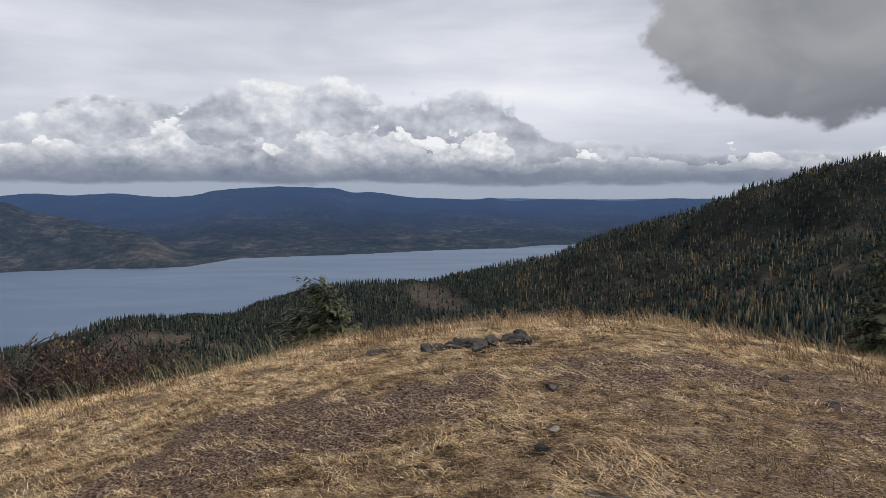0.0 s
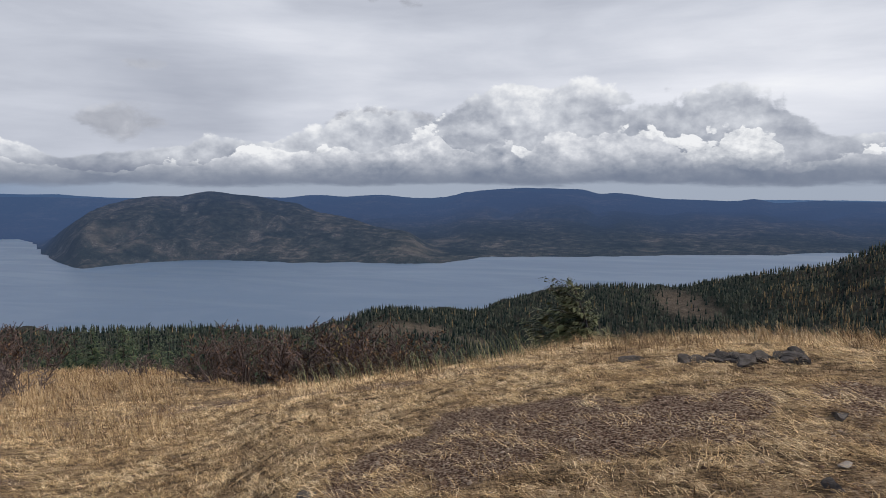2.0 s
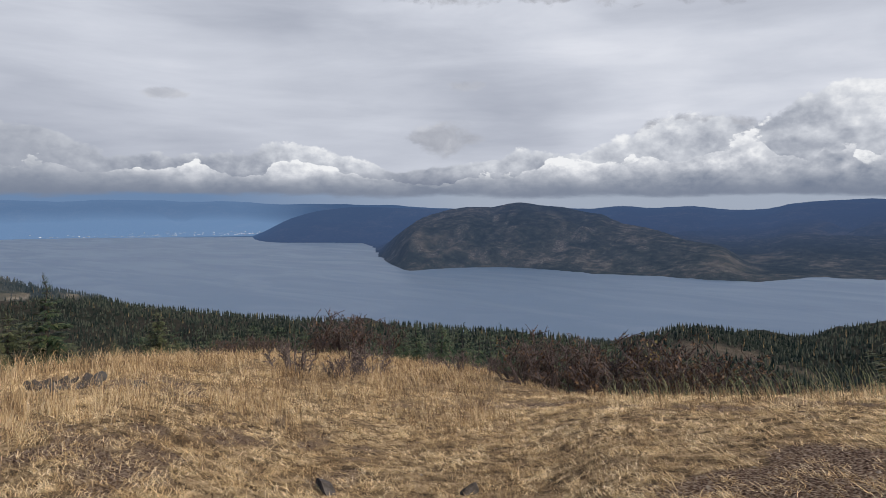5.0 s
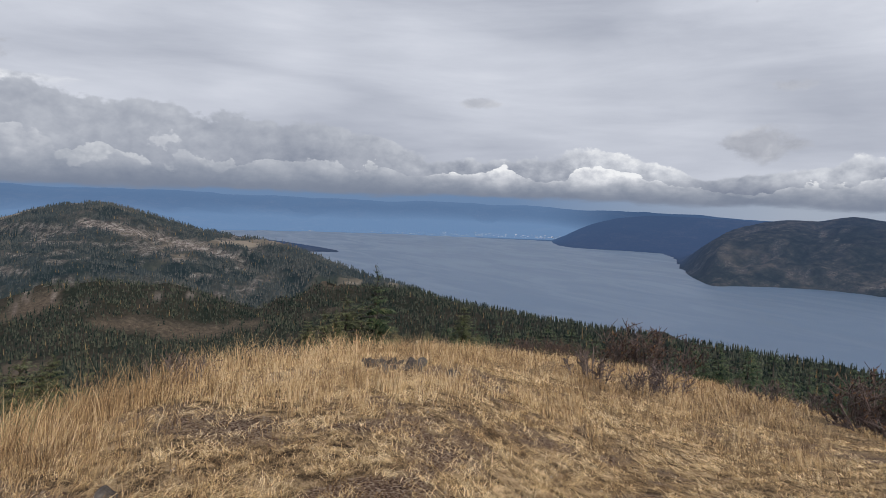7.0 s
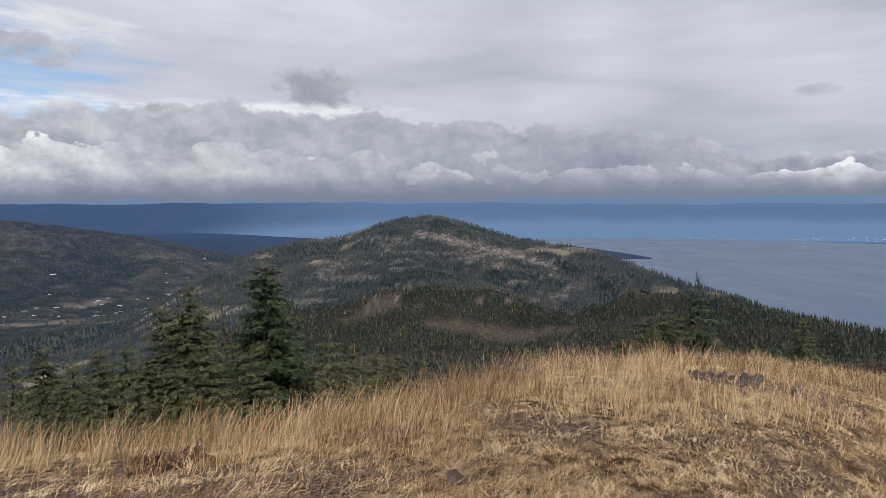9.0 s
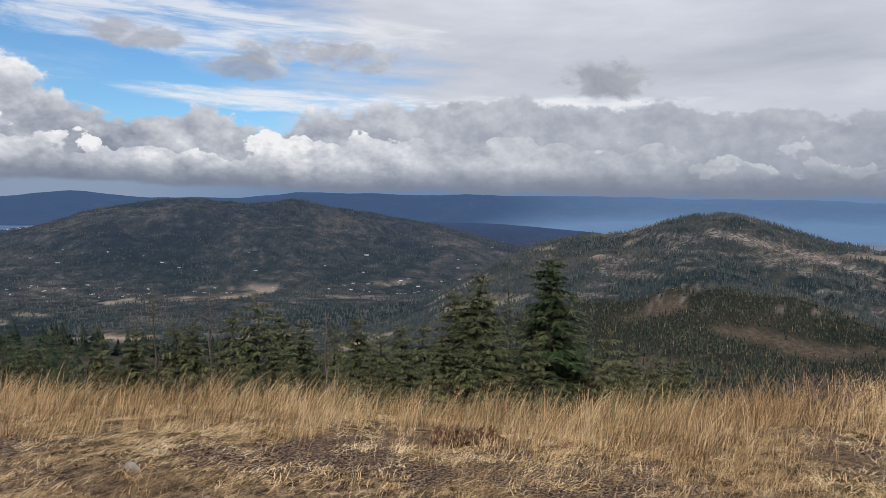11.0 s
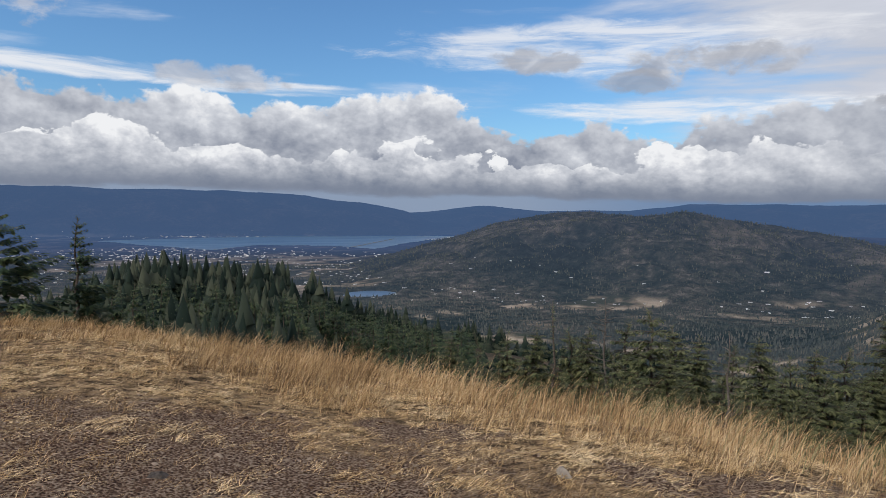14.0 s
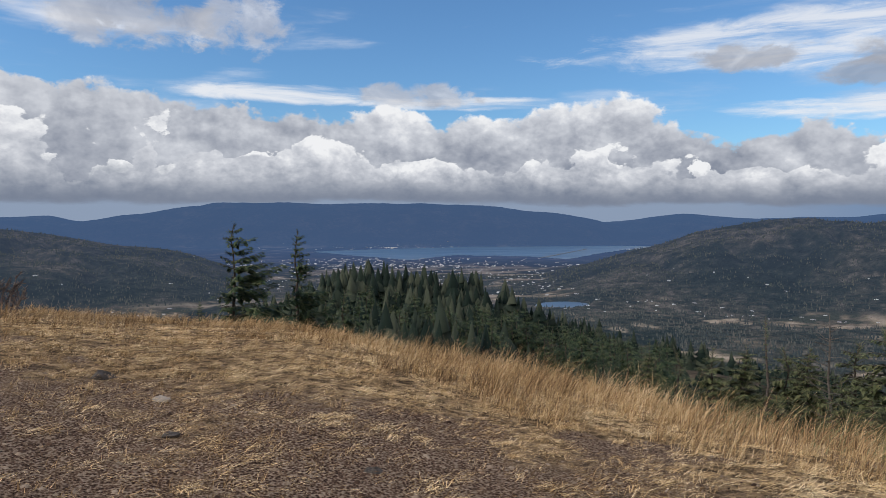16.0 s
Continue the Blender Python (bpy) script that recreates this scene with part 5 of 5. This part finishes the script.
def grow_grass():
    rs = np.random.RandomState(4)

    def where(n, r0, r1, power, per, spread):
        m = n // per
        az = rs.uniform(-41, 202, m)
        u = rs.uniform(0, 1, m)
        r = (r0 ** power + u * (r1 ** power - r0 ** power)) ** (1 / power)
        cx, cy = -np.sin(np.radians(az)) * r, np.cos(np.radians(az)) * r
        x = np.repeat(cx, per) + rs.normal(0, spread, m * per)
        y = np.repeat(cy, per) + rs.normal(0, spread, m * per)
        return x, y, np.repeat(rs.uniform(0, 1, m), per), np.repeat(rs.uniform(0, 1, m), per)

    def polar(x, y):
        return (np.degrees(np.arctan2(-x, y)) + 98) % 360 - 98, np.hypot(x, y)

    def standing(n):
        x, y, c, k = where(n, 2.6, 42, 0.75, 12, 0.04)
        az, r = polar(x, y)
        L = grass_length(az, r)
        clump = fbm(x / 0.9, y / 0.9, 3, 61)
        ring = np.hypot(x + math.sin(radians(RING_AZ)) * RING_R, y - math.cos(radians(RING_AZ)) * RING_R)
        near_tuft = fbm(x / 0.33, y / 0.33, 2, 62)
        keep = (k > bare_ground(x, y) * 0.93) & (rs.uniform(-0.6, 0.6, len(x)) < clump * 1.2 + near_tuft * 0.9 + 0.12) & (r < curve(az, BROW, 2) * 1.5) & (ring > 0.75)
        x, y, c, az, r, L, clump = (v[keep] for v in (x, y, c, az, r, L, clump))
        m = len(x)
        L = L * rs.uniform(0.55, 1.2, m) * (0.55 + 0.85 * c ** 1.5) * (1 + 0.35 * clump) * (1.05 + 0.35 * smooth((az - 60) / 30))
        lean = rs.uniform(0.15, 0.75, m)
        ang = rs.normal(0, 0.5, m)
        wx, wy = WIND.x * np.cos(ang) - WIND.y * np.sin(ang), WIND.x * np.sin(ang) + WIND.y * np.cos(ang)
        loose = rs.normal(0, 0.22, (2, m))
        return x, y, height(az, r) - 0.01, L * (wx * lean + loose[0]), L * (wy * lean + loose[1]), L * np.sqrt(np.maximum(0.15, 1 - lean ** 2 * 0.8)), 0.0011 + 0.00019 * r, 1.7, 0.12 * L

    def matted(n):
        x, y, c, k = where(n, 2.6, 13, 0.9, 14, 0.045)
        az, r = polar(x, y)
        patch = fbm(x / 0.5, y / 0.5, 3, 71)
        turn = np.repeat(rs.normal(0, 0.55, len(x) // 14), 14)
        keep = (k > bare_ground(x, y) * 0.72) & (c * 1.3 - 0.7 < patch + 0.18)
        x, y, c, az, r, turn = (v[keep] for v in (x, y, c, az, r, turn))
        m = len(x)
        L = rs.uniform(0.05, 0.14, m) * (0.7 + 0.6 * c)
        ang = turn + rs.normal(0, 0.45, m) + 0.8 * fbm(x / 0.7, y / 0.7, 2, 72)
        wx, wy = WIND.x * np.cos(ang) - WIND.y * np.sin(ang), WIND.x * np.sin(ang) + WIND.y * np.cos(ang)
        up = L * rs.uniform(0.25, 0.75, m)
        return x, y, height(az, r) + rs.uniform(0.0, 0.012, m), L * wx, L * wy, up, 0.0009 + 0.00026 * r, 1.0, up * rs.uniform(0.75, 1.0, m)

    def stalks(n):
        az = np.concatenate([rs.uniform(8, 30, n // 3), rs.uniform(98, 146, n // 2), rs.uniform(-34, 5, n // 6)])
        r = curve(az, BROW, 2) * rs.uniform(0.8, 1.12, len(az))
        x, y = -np.sin(np.radians(az)) * r, np.cos(np.radians(az)) * r
        m = len(x)
        L = rs.uniform(0.3, 0.6, m) * np.where(az < 5, 0.55, 1.0)
        lean = rs.uniform(0.3, 0.8, m)
        return x, y, height(az, r), L * (WIND.x * lean + rs.normal(0, 0.12, m)), L * (WIND.y * lean + rs.normal(0, 0.12, m)), L * np.sqrt(1 - lean ** 2 * 0.8), 0.002 + 0.00022 * r, 1.9, 0.1 * L

    for name, n, make, mat, label in (("long_grass", 620000, standing, GRASS, "dry golden long grass bent by the wind"),
                                      ("flattened_grass", 380000, matted, STRAW, "flattened straw-coloured dead grass over stony soil"),
                                      ("green_grass_stalks", 700, stalks, GREEN_GRASS, "tall thin greenish grass stalks along the brow")):
        co, faces = blades(n, rs, make)
        tagged(new(name, mesh_of(name, co, faces, mat)), label, "grass", "", "stuff")


grow_grass()


def spread_gravel():
    """Chips of stone over the worn summit."""
    rs = np.random.RandomState(9)
    n = 42000
    az = rs.uniform(-41, 202, n)
    r = (2.6 ** 0.8 + rs.uniform(0, 1, n) * (11 ** 0.8 - 2.6 ** 0.8)) ** (1 / 0.8)
    x, y = -np.sin(np.radians(az)) * r, np.cos(np.radians(az)) * r
    keep = rs.uniform(0, 1, n) < 0.08 + 0.75 * bare_ground(x, y) ** 1.3
    az, r, x, y = az[keep], r[keep], x[keep], y[keep]
    n = len(x)
    size = 0.005 + 0.022 * rs.uniform(0, 1, n) ** 3.5 + 0.0006 * r
    z = height(az, r)
    base = np.array([(1, 0, 0), (0.2, 0.9, 0), (-0.9, 0.4, 0), (-0.5, -0.8, 0), (0.5, -0.9, 0), (0.3, 0.2, 0.6), (-0.4, -0.1, 0.5)], np.float32)
    tri = np.array([(0, 1, 5), (1, 2, 6), (1, 6, 5), (2, 3, 6), (3, 4, 6), (4, 5, 6), (4, 0, 5)], np.int64)
    a = rs.uniform(0, math.tau, n)
    ca, sa = np.cos(a)[:, None], np.sin(a)[:, None]
    b = base[None] * rs.uniform(0.6, 1.3, (n, 7, 3))
    co = np.zeros((n, 7, 3), np.float32)
    co[:, :, 0] = x[:, None] + (b[:, :, 0] * ca - b[:, :, 1] * sa) * size[:, None]
    co[:, :, 1] = y[:, None] + (b[:, :, 0] * sa + b[:, :, 1] * ca) * size[:, None] * 0.75
    co[:, :, 2] = z[:, None] + b[:, :, 2] * size[:, None] * 0.9 - 0.002
    faces = (tri[None] + (np.arange(n) * 7)[:, None, None]).reshape(-1, 3)
    tagged(new("gravel", mesh_of("gravel", co.reshape(-1, 3), faces, GRAVEL)), "reddish brown stone chips on bare soil", "gravel", "", "stuff")


spread_gravel()


# ---- houses and sheds of the valley ----
def settle():
    rs = np.random.RandomState(33)
    az = np.concatenate([rs.uniform(108, 200, 1700), rs.normal(157, 8, 800), rs.normal(170, 6, 300), rs.normal(63, 7, 260)])
    r = np.concatenate([rs.uniform(900, 1900, 1700), rs.uniform(2850, 3250, 800), rs.uniform(1700, 2200, 300), rs.uniform(3080, 3400, 260)])
    ok = lake_mask(az, r) < 0.02
    az, r = az[ok], r[ok]
    z = height(az, r)
    ok = (z < LAKE_Z + 9) | ((rs.uniform(0, 1, len(z)) < 0.08) & (z < LAKE_Z + 50))
    az, r, z = az[ok], r[ok], z[ok]
    n = len(az)
    x, y = -np.sin(np.radians(az)) * r, np.cos(np.radians(az)) * r
    long_, wide, tall_ = rs.uniform(1.0, 4.0, n) * (r / 1500) ** 0.5, rs.uniform(0.9, 2.0, n), rs.uniform(0.6, 1.1, n) * (r / 1500) ** 0.4
    a = rs.uniform(0, math.pi, n)
    unit = np.array([(-1, -1, 0), (1, -1, 0), (1, 1, 0), (-1, 1, 0), (-1, -1, 1), (1, -1, 1), (1, 1, 1), (-1, 1, 1), (-1, 0, 1.6), (1, 0, 1.6)], np.float32)
    co = np.zeros((n, 10, 3), np.float32)
    lx, ly = unit[None, :, 0] * long_[:, None], unit[None, :, 1] * wide[:, None]
    co[:, :, 0] = x[:, None] + lx * np.cos(a)[:, None] - ly * np.sin(a)[:, None]
    co[:, :, 1] = y[:, None] + lx * np.sin(a)[:, None] + ly * np.cos(a)[:, None]
    co[:, :, 2] = z[:, None] - 0.3 + unit[None, :, 2] * tall_[:, None]
    quad = np.array([(0, 1, 5, 4), (1, 2, 6, 5), (2, 3, 7, 6), (3, 0, 4, 7), (4, 5, 9, 8), (7, 8, 9, 6)], np.int64)
    faces = (quad[None] + (np.arange(n) * 10)[:, None, None]).reshape(-1, 4)
    idx = np.tile(np.array([0, 0, 0, 0, 1, 1]), n)
    tagged(new("valley_houses", mesh_of("valley_houses", co.reshape(-1, 3), faces, (PALE_WALL, ROOF), idx)), "pale houses and sheds scattered over the valley and the town by the lake", "houses", "", "stuff")


settle()


def causeway():
    """The long low bridge over the narrows of the far lake."""
    root = anchor("bridge", "long low pale bridge across the narrows of the lake", "bridge")
    a, b = Vector(spot(152.9, 2950)), Vector(spot(156.6, 2230))
    a.z = b.z = LAKE_Z + 1.6
    d = (b - a)
    n = Vector((-d.y, d.x, 0)).normalized() * 3.0
    s = Soup()
    for k in (0.0, -1.0):
        o = Vector((0, 0, k))
        s.tri(a - n + o, b - n + o, b + n + o)
        s.tri(a - n + o, b + n + o, a + n + o)
    for sgn in (1, -1):
        s.tri(a + n * sgn, b + n * sgn, b + n * sgn - Vector((0, 0, 1)))
        s.tri(a + n * sgn, b + n * sgn - Vector((0, 0, 1)), a + n * sgn - Vector((0, 0, 1)))
    piece("deck", s.mesh("deck", ROAD), root)
    post = Soup()
    post.tube([Vector((0, 0, -3)), Vector((0, 0, 1.0))], [1.2, 1.2], 6)
    me = post.mesh("pier", ROAD)
    for i in range(24):
        ob = piece("pier", me, root)
        p = a.lerp(b, (i + 0.5) / 24)
        ob.location = (p.x, p.y, LAKE_Z)


causeway()
